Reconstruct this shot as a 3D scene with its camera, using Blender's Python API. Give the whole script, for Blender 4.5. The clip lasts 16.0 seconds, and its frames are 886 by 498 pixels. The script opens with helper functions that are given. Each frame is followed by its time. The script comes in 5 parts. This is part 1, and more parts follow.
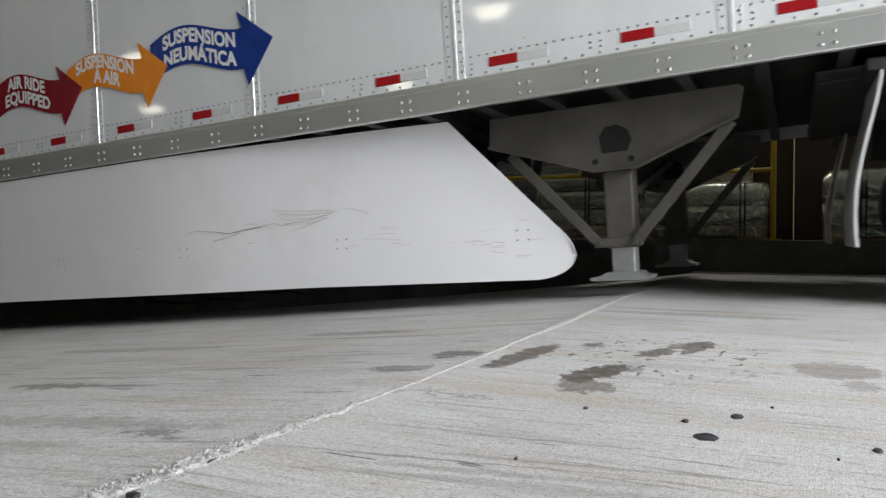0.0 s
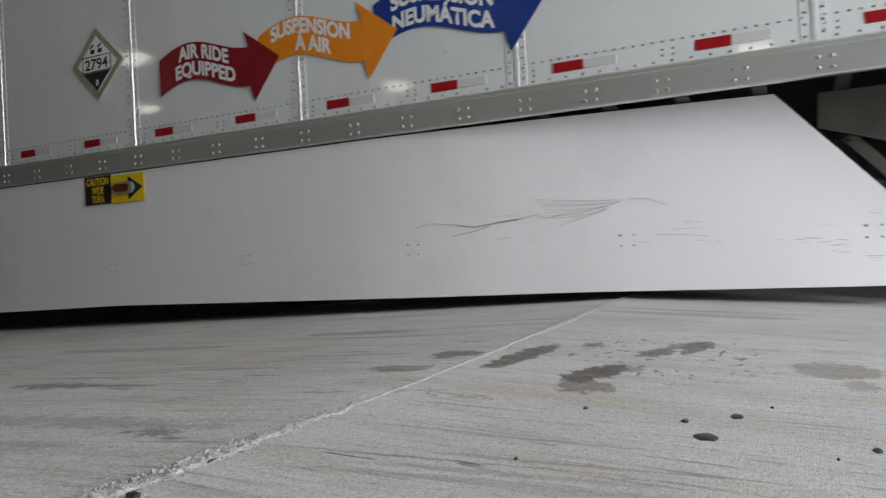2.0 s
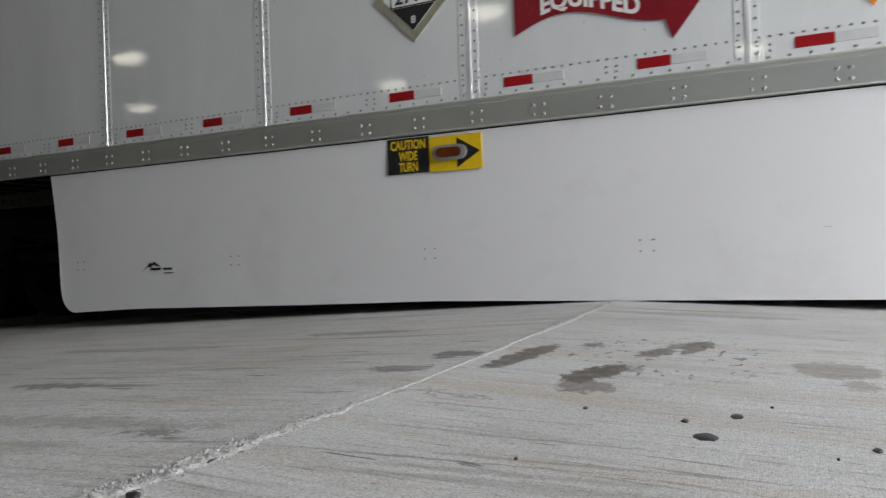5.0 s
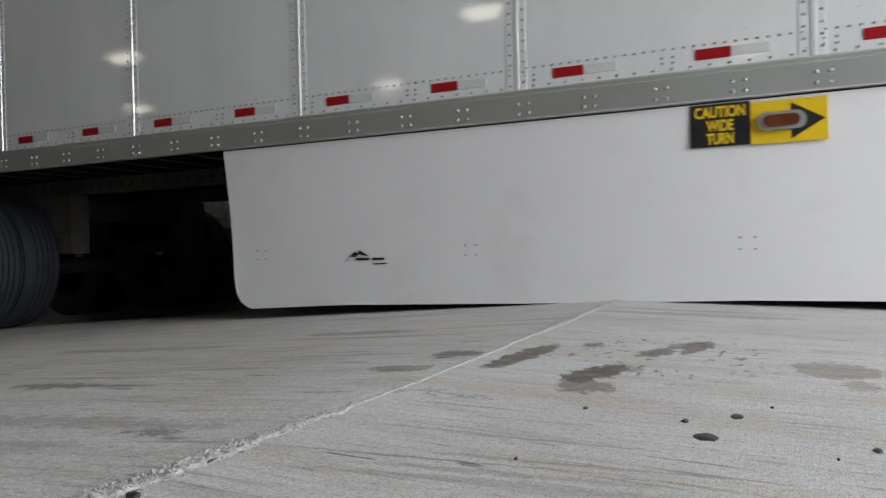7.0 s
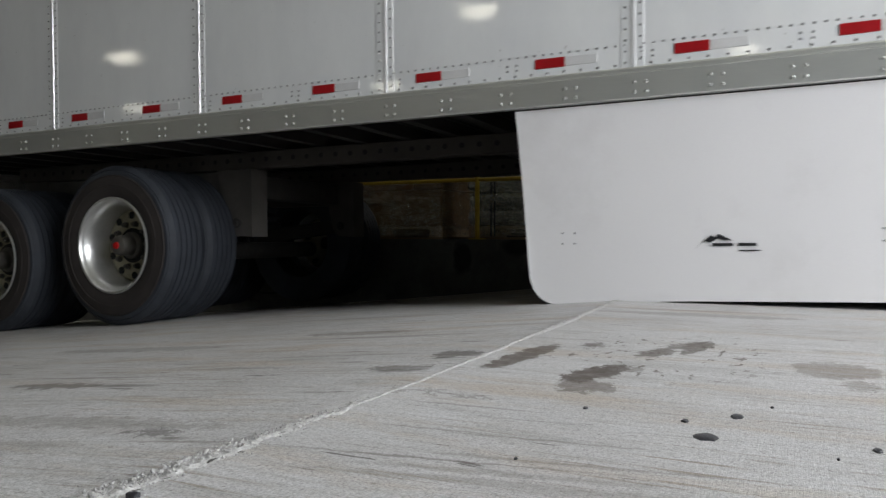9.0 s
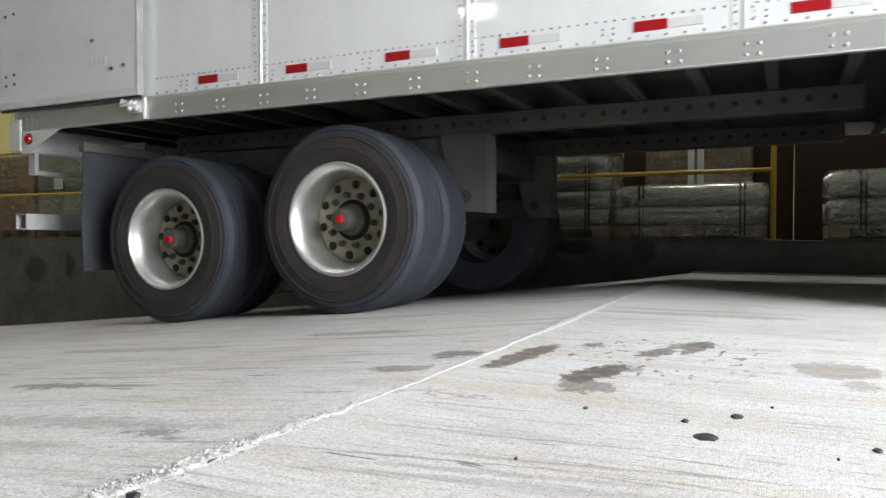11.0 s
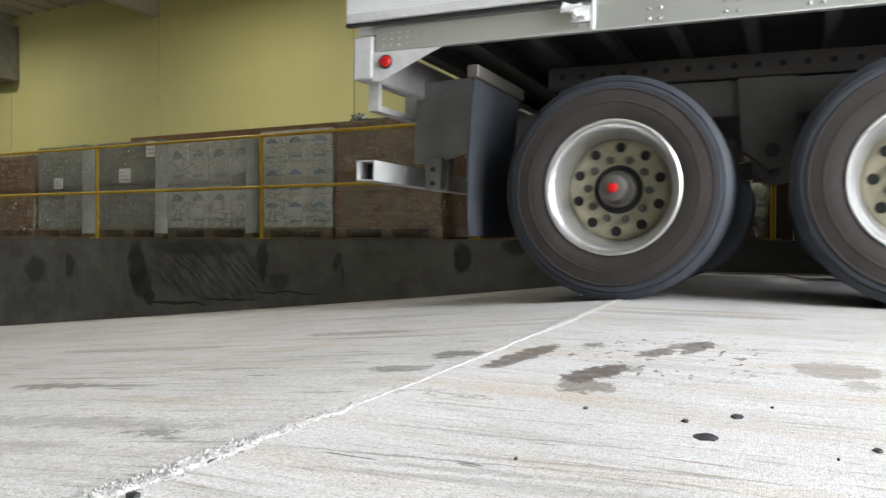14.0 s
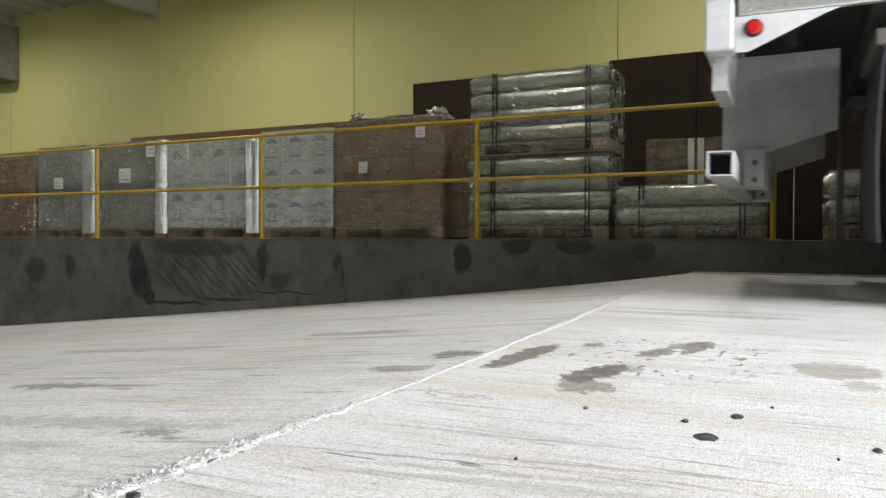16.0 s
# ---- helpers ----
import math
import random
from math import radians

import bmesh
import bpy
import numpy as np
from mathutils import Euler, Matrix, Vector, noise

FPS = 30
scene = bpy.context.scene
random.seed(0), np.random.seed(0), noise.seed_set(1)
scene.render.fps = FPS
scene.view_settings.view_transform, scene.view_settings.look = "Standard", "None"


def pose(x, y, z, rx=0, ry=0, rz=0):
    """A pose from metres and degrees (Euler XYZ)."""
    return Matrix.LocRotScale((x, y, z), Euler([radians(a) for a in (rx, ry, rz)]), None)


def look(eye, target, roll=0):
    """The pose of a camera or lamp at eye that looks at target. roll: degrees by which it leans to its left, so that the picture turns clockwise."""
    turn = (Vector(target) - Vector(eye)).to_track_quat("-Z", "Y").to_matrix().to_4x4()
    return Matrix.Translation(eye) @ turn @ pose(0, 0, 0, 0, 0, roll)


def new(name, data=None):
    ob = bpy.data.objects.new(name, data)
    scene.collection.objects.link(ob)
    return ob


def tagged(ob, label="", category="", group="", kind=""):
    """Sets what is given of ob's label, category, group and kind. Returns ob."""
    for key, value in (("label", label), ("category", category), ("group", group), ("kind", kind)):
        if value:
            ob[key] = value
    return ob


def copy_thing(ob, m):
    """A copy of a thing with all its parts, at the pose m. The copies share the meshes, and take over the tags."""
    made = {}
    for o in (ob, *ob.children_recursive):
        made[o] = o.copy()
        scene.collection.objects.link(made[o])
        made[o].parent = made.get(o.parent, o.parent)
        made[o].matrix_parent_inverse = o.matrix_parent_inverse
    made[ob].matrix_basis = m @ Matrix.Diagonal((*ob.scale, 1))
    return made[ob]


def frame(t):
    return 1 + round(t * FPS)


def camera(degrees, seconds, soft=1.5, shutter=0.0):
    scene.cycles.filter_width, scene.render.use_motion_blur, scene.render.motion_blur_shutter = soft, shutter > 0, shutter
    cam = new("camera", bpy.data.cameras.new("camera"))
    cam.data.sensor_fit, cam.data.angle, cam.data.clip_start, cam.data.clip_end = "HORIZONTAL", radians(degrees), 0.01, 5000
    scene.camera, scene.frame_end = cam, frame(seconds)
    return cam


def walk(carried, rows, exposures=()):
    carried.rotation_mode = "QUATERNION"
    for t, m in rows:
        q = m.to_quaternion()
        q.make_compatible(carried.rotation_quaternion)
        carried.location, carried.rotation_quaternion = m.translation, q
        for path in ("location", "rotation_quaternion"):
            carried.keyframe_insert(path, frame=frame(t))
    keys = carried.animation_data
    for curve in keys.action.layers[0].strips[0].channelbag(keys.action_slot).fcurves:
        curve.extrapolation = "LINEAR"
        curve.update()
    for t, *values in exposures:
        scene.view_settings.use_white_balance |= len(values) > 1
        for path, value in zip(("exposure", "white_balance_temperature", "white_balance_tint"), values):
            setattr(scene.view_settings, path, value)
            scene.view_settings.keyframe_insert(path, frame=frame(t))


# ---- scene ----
# Camera on a low stand just off the floor, looking across the ramp head at the dock
cam = camera(62.38, 16.0, soft=1.3, shutter=0.5)
EYE = (0.0, 0.0, 0.2765)
AIM = (-math.sin(radians(25.2)), math.cos(radians(25.2)), 0.2765 - math.tan(radians(0.929)))
walk(cam, [(0.0, look(EYE, AIM, 0.1)), (16.0, look(EYE, AIM, 0.1))],
     exposures=[(0.0, -0.52), (0.5, -0.74), (1.0, -0.90), (2.0, -1.14), (4.0, -1.14), (7.5, -1.17), (8.5, -1.13), (9.0, -1.03), (11.4, 0.06), (16.0, 0.03)])

# Path of the trailer: seconds, x, y, z, pitch, heading (origin on its near side, x forward)
TRAILER_ROWS = [
    (0.0, -4.825, 3.208, -0.372, -3.88, -0.52),
    (0.5, -4.483, 3.208, -0.369, -3.93, -0.47),
    (1.0, -4.097, 3.208, -0.357, -3.85, -0.41),
    (1.5, -3.708, 3.209, -0.341, -3.63, -0.36),
    (2.0, -3.321, 3.209, -0.324, -3.39, -0.31),
    (2.5, -2.932, 3.209, -0.308, -3.14, -0.26),
    (3.0, -2.538, 3.209, -0.291, -3.08, -0.21),
    (3.5, -2.159, 3.209, -0.273, -2.93, -0.17),
    (4.0, -1.808, 3.209, -0.253, -2.60, -0.13),
    (4.5, -1.478, 3.210, -0.236, -2.40, -0.10),
    (5.0, -1.149, 3.210, -0.219, -2.30, -0.07),
    (5.5, -0.813, 3.210, -0.204, -2.19, -0.04),
    (6.0, -0.465, 3.210, -0.191, -2.06, -0.01),
    (6.5, -0.103, 3.210, -0.177, -1.90, 0.02),
    (7.0, 0.291, 3.210, -0.165, -1.64, 0.05),
    (7.5, 0.728, 3.211, -0.149, -1.43, 0.07),
    (8.0, 1.186, 3.211, -0.127, -1.30, 0.10),
    (8.5, 1.612, 3.211, -0.119, -1.05, 0.12),
    (9.0, 2.018, 3.211, -0.117, -0.71, 0.14),
    (9.5, 2.432, 3.211, -0.100, -0.53, 0.15),
    (10.0, 2.849, 3.212, -0.074, -0.44, 0.16),
    (10.5, 3.262, 3.212, -0.047, -0.35, 0.17),
    (11.0, 3.670, 3.212, -0.021, -0.24, 0.17),
    (11.5, 4.087, 3.212, 0.001, -0.07, 0.17),
    (12.0, 4.529, 3.212, 0.020, 0.15, 0.17),
    (12.5, 4.963, 3.213, 0.033, 0.40, 0.17),
    (13.0, 5.384, 3.213, 0.025, 0.70, 0.16),
    (13.5, 5.844, 3.213, 0.001, 1.08, 0.15),
    (14.0, 6.305, 3.213, -0.004, 1.31, 0.13),
    (14.5, 6.723, 3.213, 0.005, 1.31, 0.12),
    (15.0, 7.131, 3.213, 0.020, 1.19, 0.10),
    (15.5, 7.554, 3.214, 0.044, 0.96, 0.07),
    (16.0, 8.002, 3.214, 0.069, 0.58, 0.04),
]
CREST = -0.67          # where the level floor breaks into the ramp
WHEEL_R = 0.50
AXLES = (-5.812, -7.021)


def ground_z(x, y):
    """Height of the concrete: level beyond the crest, a ramp of 9 % below it, slumped along the dock."""
    dd = CREST - x
    if dd <= 0:
        return 0.0
    k = min(1.0, max(0.0, (y - 3.7) / 2.2))
    return -(0.09 * dd + k * (0.06 * (1 - math.exp(-dd / 1.2)) + 0.006 * dd))


# ---- light ----
world = bpy.data.worlds.new("sky")
scene.world = world
world.use_nodes = True
wn = world.node_tree.nodes
sky = wn.new("ShaderNodeTexSky")
sky.sky_type = "NISHITA"
sky.sun_disc = False
sky.sun_elevation = radians(40)
sky.sun_rotation = radians(60)
world.node_tree.links.new(sky.outputs[0], wn["Background"].inputs[0])
wn["Background"].inputs[1].default_value = 0.1


def area_lamp(name, m, sx, sy, watts, color):
    la = bpy.data.lights.new(name, "AREA")
    la.shape, la.size, la.size_y, la.energy, la.color = "RECTANGLE", sx, sy, watts, color
    ob = new(name, la)
    ob.matrix_world = m
    return ob


# area lamps in place of daylight: one inside the open end of the shed, where the ramp head leads out, and a weak added
# fill behind, with no door seen there
area_lamp("daylight_fill", look((5.1, 0.9, 2.6), (0.0, 2.9, 0.4)), 4.2, 3.8, 1060, (0.94, 0.965, 1.0))
area_lamp("daylight_fill", look((1.5, -27.5, 2.8), (0, 0, 1.0)), 12.0, 5.0, 40, (0.95, 0.97, 1.0))
LAMPS = [(-16.8, -8.4), (-6.2, -8.7), (4.0, -8.7), (-22.9, -14.4), (-11.9, -14.7), (-1.0, -14.7),
         (-16.0, 4.7), (-9.5, 4.7), (-3.0, 4.7), (3.5, 4.7), (-17.0, 8.9), (-9.0, 8.9), (-1.0, 8.9)]
LAMP_Z = 5.5
# rows at y > 0 are unseen, added as fill for wall and goods
for lx, ly in LAMPS:
    if ly > 0:
        area_lamp("dock_fill_light", look((lx, ly, LAMP_Z - 0.40), (lx, ly + 0.001, 0)), 0.40, 0.20, 105 if ly > 6 else (60 if lx < -6 else 26), (1.0, 0.97, 0.90))


# ---- materials ----
def nodes_of(name):
    m = bpy.data.materials.new(name)
    m.use_nodes = True
    nt = m.node_tree
    return m, nt, nt.nodes["Principled BSDF"]


def noise_node(nt, vec, scale, detail=4.0, rough=0.6, stretch=None):
    if stretch:
        mp = nt.nodes.new("ShaderNodeMapping")
        mp.inputs["Scale"].default_value = stretch
        nt.links.new(vec, mp.inputs[0])
        vec = mp.outputs[0]
    n = nt.nodes.new("ShaderNodeTexNoise")
    n.inputs["Scale"].default_value = scale
    n.inputs["Detail"].default_value = detail
    n.inputs["Roughness"].default_value = rough
    nt.links.new(vec, n.inputs["Vector"])
    return n.outputs["Fac"]


def ramp_node(nt, fac, stops):
    r = nt.nodes.new("ShaderNodeValToRGB")
    el = r.color_ramp.elements
    while len(el) < len(stops):
        el.new(0.5)
    for e, (p, c) in zip(el, stops):
        e.position = p
        e.color = (*c, 1) if len(c) == 3 else c
    nt.links.new(fac, r.inputs[0])
    return r.outputs[0]


def mix_node(nt, fac, a, b, mode="MIX"):
    x = nt.nodes.new("ShaderNodeMix")
    x.data_type, x.blend_type = "RGBA", mode
    for s, v in ((x.inputs[0], fac), (x.inputs[6], a), (x.inputs[7], b)):
        if isinstance(v, (int, float)):
            s.default_value = v
        elif isinstance(v, tuple):
            s.default_value = (*v, 1)
        else:
            nt.links.new(v, s)
    return x.outputs[2]


def math_node(nt, op, a, b=0.0, c=0.0, clamp=False):
    x = nt.nodes.new("ShaderNodeMath")
    x.operation, x.use_clamp = op, clamp
    for s, v in zip(x.inputs, (a, b, c)):
        if isinstance(v, (int, float)):
            s.default_value = v
        else:
            nt.links.new(v, s)
    return x.outputs[0]


def bump_node(nt, bsdf, height, strength, dist):
    b = nt.nodes.new("ShaderNodeBump")
    b.inputs["Strength"].default_value = strength
    b.inputs["Distance"].default_value = dist
    nt.links.new(height, b.inputs["Height"])
    nt.links.new(b.outputs[0], bsdf.inputs["Normal"])


def mat(name, c1, c2, scale=6.0, rough=0.6, metal=0.0, fine=60.0, bump=0.15, dist=0.002, stretch=None,
        rough_var=0.12, vary=0.0, dirt=None, coat=0.0, grain=0.12, island=0.0):
    """Two-scale surface: broad colour drift from c1 to c2, fine grain in colour, gloss and relief."""
    m, nt, b = nodes_of(name)
    tc = nt.nodes.new("ShaderNodeTexCoord").outputs["Object"]
    broad = noise_node(nt, tc, scale, 3, 0.55, stretch)
    depth, grain = grain, noise_node(nt, tc, fine, 5, 0.65, stretch)
    col = ramp_node(nt, broad, [(0.3, c1), (0.7, c2)])
    g = ramp_node(nt, grain, [(0.25, (1 - depth,) * 3), (0.75, (1 + depth / 2,) * 3)])
    col = mix_node(nt, 1.0, col, g, "MULTIPLY")
    if dirt:
        d = ramp_node(nt, noise_node(nt, tc, scale * 2.3, 6, 0.7), [(0.52, (0, 0, 0)), (0.72, (1, 1, 1))])
        col = mix_node(nt, math_node(nt, "MULTIPLY", d, dirt[1]), col, dirt[0])
    if vary:
        oi = nt.nodes.new("ShaderNodeObjectInfo").outputs["Random"]
        v = ramp_node(nt, oi, [(0.0, (1 - vary,) * 3), (1.0, (1 + vary,) * 3)])
        col = mix_node(nt, 1.0, col, v, "MULTIPLY")
    if island:
        isl = nt.nodes.new("ShaderNodeNewGeometry").outputs["Random Per Island"]
        col = mix_node(nt, 1.0, col, ramp_node(nt, isl, [(0.0, (1 - island,) * 3), (1.0, (1.08, 1.08, 1.08))]), "MULTIPLY")
    nt.links.new(col, b.inputs["Base Color"])
    rr = math_node(nt, "MULTIPLY_ADD", grain, rough_var, rough - rough_var / 2, True)
    nt.links.new(rr, b.inputs["Roughness"])
    b.inputs["Metallic"].default_value = metal
    b.inputs["Coat Weight"].default_value = coat
    if bump:
        bump_node(nt, b, grain, bump, dist)
    return m


def glow_mat(name, color, strength):
    m, nt, b = nodes_of(name)
    b.inputs["Base Color"].default_value = (*color, 1)
    b.inputs["Emission Color"].default_value = (*color, 1)
    b.inputs["Emission Strength"].default_value = strength
    return m


def panel_paint():
    """White coated trailer skin, slightly oil-canned, so that lamps smear in it."""
    m, nt, b = nodes_of("white_trailer_skin")
    tc = nt.nodes.new("ShaderNodeTexCoord").outputs["Object"]
    wave = noise_node(nt, tc, 1.6, 2, 0.4)
    dirt = noise_node(nt, tc, 3.0, 6, 0.7, (1, 1, 0.4))
    speck = noise_node(nt, tc, 38, 3, 0.5)
    col = ramp_node(nt, dirt, [(0.3, (0.66, 0.67, 0.68)), (0.7, (0.74, 0.75, 0.75))])
    sp = ramp_node(nt, speck, [(0.70, (1, 1, 1)), (0.76, (0.55, 0.53, 0.5))])
    col = mix_node(nt, 1.0, col, sp, "MULTIPLY")
    nt.links.new(col, b.inputs["Base Color"])
    nt.links.new(math_node(nt, "MULTIPLY_ADD", dirt, 0.07, 0.02), b.inputs["Roughness"])
    b.inputs["Specular IOR Level"].default_value = 1.0
    bump_node(nt, b, wave, 0.16, 0.006)
    return m


STAINS = [  # x, y, half-length, half-width, turn, darkness, brown
    (-0.715, 1.61, 0.055, 0.045, 0.3, 0.75, 0.1), (-0.555, 1.64, 0.030, 0.165, 0.10, 0.9, 0.5),
    (-0.352, 1.48, 0.034, 0.105, 0.25, 0.95, 0.4), (-0.335, 1.34, 0.045, 0.05, 0.1, 0.7, 0.7),
    (-0.284, 1.80, 0.028, 0.07, 0.2, 0.8, 0.5), (-0.204, 1.96, 0.030, 0.09, 0.1, 0.8, 0.5),
    (-0.255, 1.93, 0.014, 0.04, 0.1, 0.7, 0.5), (-0.215, 1.83, 0.012, 0.03, 0.1, 0.7, 0.5),
    (-0.29, 1.55, 0.016, 0.035, 0.1, 0.6, 0.6), (-0.45, 1.86, 0.02, 0.03, 0.1, 0.8, 0.3),
    (0.095, 1.725, 0.072, 0.085, 0.1, 0.50, 0.95), (0.128, 1.56, 0.026, 0.045, 0.1, 0.42, 0.95),
    (-1.586, 1.19, 0.13, 0.03, 0.0, 0.6, 0.2), (-0.858, 0.803, 0.05, 0.014, 0.0, 0.6, 0.2),
    (-1.355, 2.20, 0.20, 0.05, 0.0, 0.5, 0.8), (-0.76, 1.40, 0.07, 0.03, 0.0, 0.6, 0.2),
    (-0.30, 2.75, 0.30, 0.05, 0.0, 0.35, 0.9), (-2.1, 1.9, 0.35, 0.05, 0.0, 0.35, 0.3),
    (-0.55, 1.17, 0.10, 0.012, 0.0, 0.5, 0.7), (-1.1, 0.85, 0.30, 0.03, 0.0, 0.35, 0.9)]


DRAGS = [  # x, y, half-length, half-width, turn, darkness, brown: thin scraped lines and rust tails
    (-0.40, 0.815, 0.22, 0.0045, 0.16, 0.7, 0.6), (-0.30, 0.800, 0.20, 0.010, 0.18, 0.45, 1.0), (-0.22, 0.870, 0.22, 0.006, 0.15, 0.5, 0.9),
    (-0.33, 0.760, 0.22, 0.012, 0.20, 0.4, 1.0), (-0.15, 0.780, 0.16, 0.016, 0.22, 0.4, 1.0), (-0.47, 0.945, 0.10, 0.004, 0.10, 0.6, 0.6),
    (-0.30, 0.955, 0.14, 0.005, 0.12, 0.55, 0.7), (-0.47, 1.10, 0.13, 0.006, 0.06, 0.6, 0.6), (-0.36, 1.05, 0.08, 0.004, 0.08, 0.5, 0.5),
    (-0.76, 0.760, 0.11, 0.006, 0.10, 0.6, 0.9), (-0.79, 0.775, 0.03, 0.010, 0.10, 0.8, 0.3), (-1.02, 0.715, 0.12, 0.020, 0.05, 0.45, 1.0),
    (-1.36, 1.19, 0.10, 0.022, 0.02, 0.75, 0.2), (-1.60, 1.30, 0.25, 0.010, 0.05, 0.6, 0.2), (-1.25, 1.42, 0.16, 0.016, 0.05, 0.5, 0.2),
    (-1.05, 1.62, 0.30, 0.012, 0.05, 0.45, 0.3), (-1.15, 2.05, 0.35, 0.030, 0.03, 0.55, 0.6), (-0.85, 2.30, 0.20, 0.025, 0.03, 0.4, 1.0),
    (-0.74, 1.36, 0.06, 0.020, 0.05, 0.75, 0.2), (-0.80, 1.12, 0.05, 0.006, 0.0, 0.6, 0.3), (-0.95, 1.50, 0.05, 0.012, 0.0, 0.6, 0.2),
    (-0.78, 1.85, 0.05, 0.012, 0.0, 0.7, 0.7), (-1.7, 2.9, 0.5, 0.05, 0.02, 0.4, 0.9), (-0.3, 2.9, 0.4, 0.03, 0.02, 0.35, 0.9), (-1.0, 3.7, 0.5, 0.04, 0.02, 0.4, 0.8)]


def concrete_floor():
    """Pale broom-finished slab with wheel streaks, rust tints and soaked-in oil."""
    m, nt, b = nodes_of("worn_concrete_floor")
    tc = nt.nodes.new("ShaderNodeNewGeometry").outputs["Position"]
    broad = noise_node(nt, tc, 0.9, 5, 0.6)
    streak = noise_node(nt, tc, 3.0, 6, 0.7, (0.8, 4.0, 1))
    streak2 = noise_node(nt, tc, 7.0, 8, 0.8, (1.0, 7.0, 1))
    broom = noise_node(nt, tc, 42.0, 5, 0.7, (12.0, 0.40, 1))
    scrape = noise_node(nt, tc, 34.0, 5, 0.7, (0.45, 6.0, 1))
    grit = noise_node(nt, tc, 260.0, 4, 0.75)
    grit2 = noise_node(nt, tc, 95.0, 5, 0.75)
    pits = noise_node(nt, tc, 70.0, 3, 0.6)
    col = ramp_node(nt, broad, [(0.28, (0.42, 0.41, 0.405)), (0.5, (0.535, 0.53, 0.533)), (0.75, (0.595, 0.59, 0.597))])
    s1 = ramp_node(nt, streak, [(0.33, (0.70, 0.69, 0.67)), (0.46, (0.98, 0.98, 0.98)), (0.72, (1.10, 1.10, 1.10))])
    col = mix_node(nt, 0.65, col, s1, "MULTIPLY")
    s2 = ramp_node(nt, streak2, [(0.33, (0.36, 0.335, 0.30)), (0.42, (0.86, 0.84, 0.81)), (0.56, (1, 1, 1)), (0.7, (1.06, 1.06, 1.06))])
    col = mix_node(nt, 0.5, col, s2, "MULTIPLY")
    s3 = ramp_node(nt, scrape, [(0.30, (0.72, 0.71, 0.69)), (0.45, (1, 1, 1)), (0.68, (1.08, 1.08, 1.08))])
    col = mix_node(nt, 0.35, col, s3, "MULTIPLY")
    # long thin rubber and rust drags along the wheel tracks, in loose bands
    band = ramp_node(nt, noise_node(nt, tc, 1.3, 3, 0.6, (0.7, 1.5, 1)), [(0.42, (0, 0, 0)), (0.56, (1, 1, 1))])
    drag = ramp_node(nt, noise_node(nt, tc, 12.0, 5, 0.65, (0.32, 7.0, 1)), [(0.555, (0, 0, 0)), (0.64, (1, 1, 1))])
    col = mix_node(nt, math_node(nt, "MULTIPLY", math_node(nt, "MULTIPLY", band, drag), 0.75), col, (0.24, 0.195, 0.145))
    dash = ramp_node(nt, noise_node(nt, tc, 6.0, 6, 0.62, (0.85, 6.0, 1)), [(0.318, (1, 1, 1)), (0.352, (0, 0, 0))])
    col = mix_node(nt, math_node(nt, "MULTIPLY", dash, 0.85), col, (0.10, 0.09, 0.082))
    tan = ramp_node(nt, noise_node(nt, tc, 1.7, 6, 0.7, (0.7, 3.2, 1)), [(0.51, (0, 0, 0)), (0.68, (1, 1, 1))])
    col = mix_node(nt, math_node(nt, "MULTIPLY", tan, 0.55), col, (0.42, 0.325, 0.225))
    g = ramp_node(nt, grit, [(0.34, (0.42, 0.42, 0.42)), (0.48, (1, 1, 1)), (0.64, (1.32, 1.32, 1.32))])
    col = mix_node(nt, 0.75, col, g, "MULTIPLY")
    g3 = ramp_node(nt, grit2, [(0.32, (0.66, 0.66, 0.65)), (0.48, (1, 1, 1)), (0.66, (1.16, 1.16, 1.16))])
    col = mix_node(nt, 0.8, col, g3, "MULTIPLY")
    g2 = ramp_node(nt, broom, [(0.3, (0.80, 0.80, 0.80)), (0.7, (1.10, 1.10, 1.10))])
    col = mix_node(nt, 0.65, col, g2, "MULTIPLY")
    pt = ramp_node(nt, pits, [(0.27, (0.42, 0.39, 0.36)), (0.33, (1, 1, 1))])
    col = mix_node(nt, 0.85, col, pt, "MULTIPLY")
    # oil: each patch is a distorted ellipse
    wob = nt.nodes.new("ShaderNodeTexNoise")
    wob.inputs["Scale"].default_value, wob.inputs["Detail"].default_value = 30.0, 7.0
    wob.inputs["Roughness"].default_value = 0.75
    nt.links.new(tc, wob.inputs["Vector"])
    off = nt.nodes.new("ShaderNodeVectorMath")
    off.operation = "MULTIPLY_ADD"
    nt.links.new(wob.outputs["Color"], off.inputs[0])
    off.inputs[1].default_value = (0.10, 0.20, 0)
    nt.links.new(tc, off.inputs[2])
    mott = ramp_node(nt, noise_node(nt, tc, 30.0, 5, 0.7), [(0.30, (0.70, 0.70, 0.70)), (0.55, (1, 1, 1))])
    # a spatter of drops about the patches
    drop = ramp_node(nt, noise_node(nt, tc, 24.0, 3, 0.5, (1.6, 0.8, 1)), [(0.62, (0, 0, 0)), (0.635, (1, 1, 1))])
    mp = nt.nodes.new("ShaderNodeMapping")
    mp.vector_type = "TEXTURE"
    mp.inputs["Location"].default_value = (-0.27, 1.78, 0)
    mp.inputs["Scale"].default_value = (0.30, 0.42, 1000)
    nt.links.new(tc, mp.inputs[0])
    ln = nt.nodes.new("ShaderNodeVectorMath")
    ln.operation = "LENGTH"
    nt.links.new(mp.outputs[0], ln.inputs[0])
    f = math_node(nt, "MULTIPLY", math_node(nt, "MULTIPLY_ADD", ln.outputs["Value"], -3.0, 3.0, True), drop)
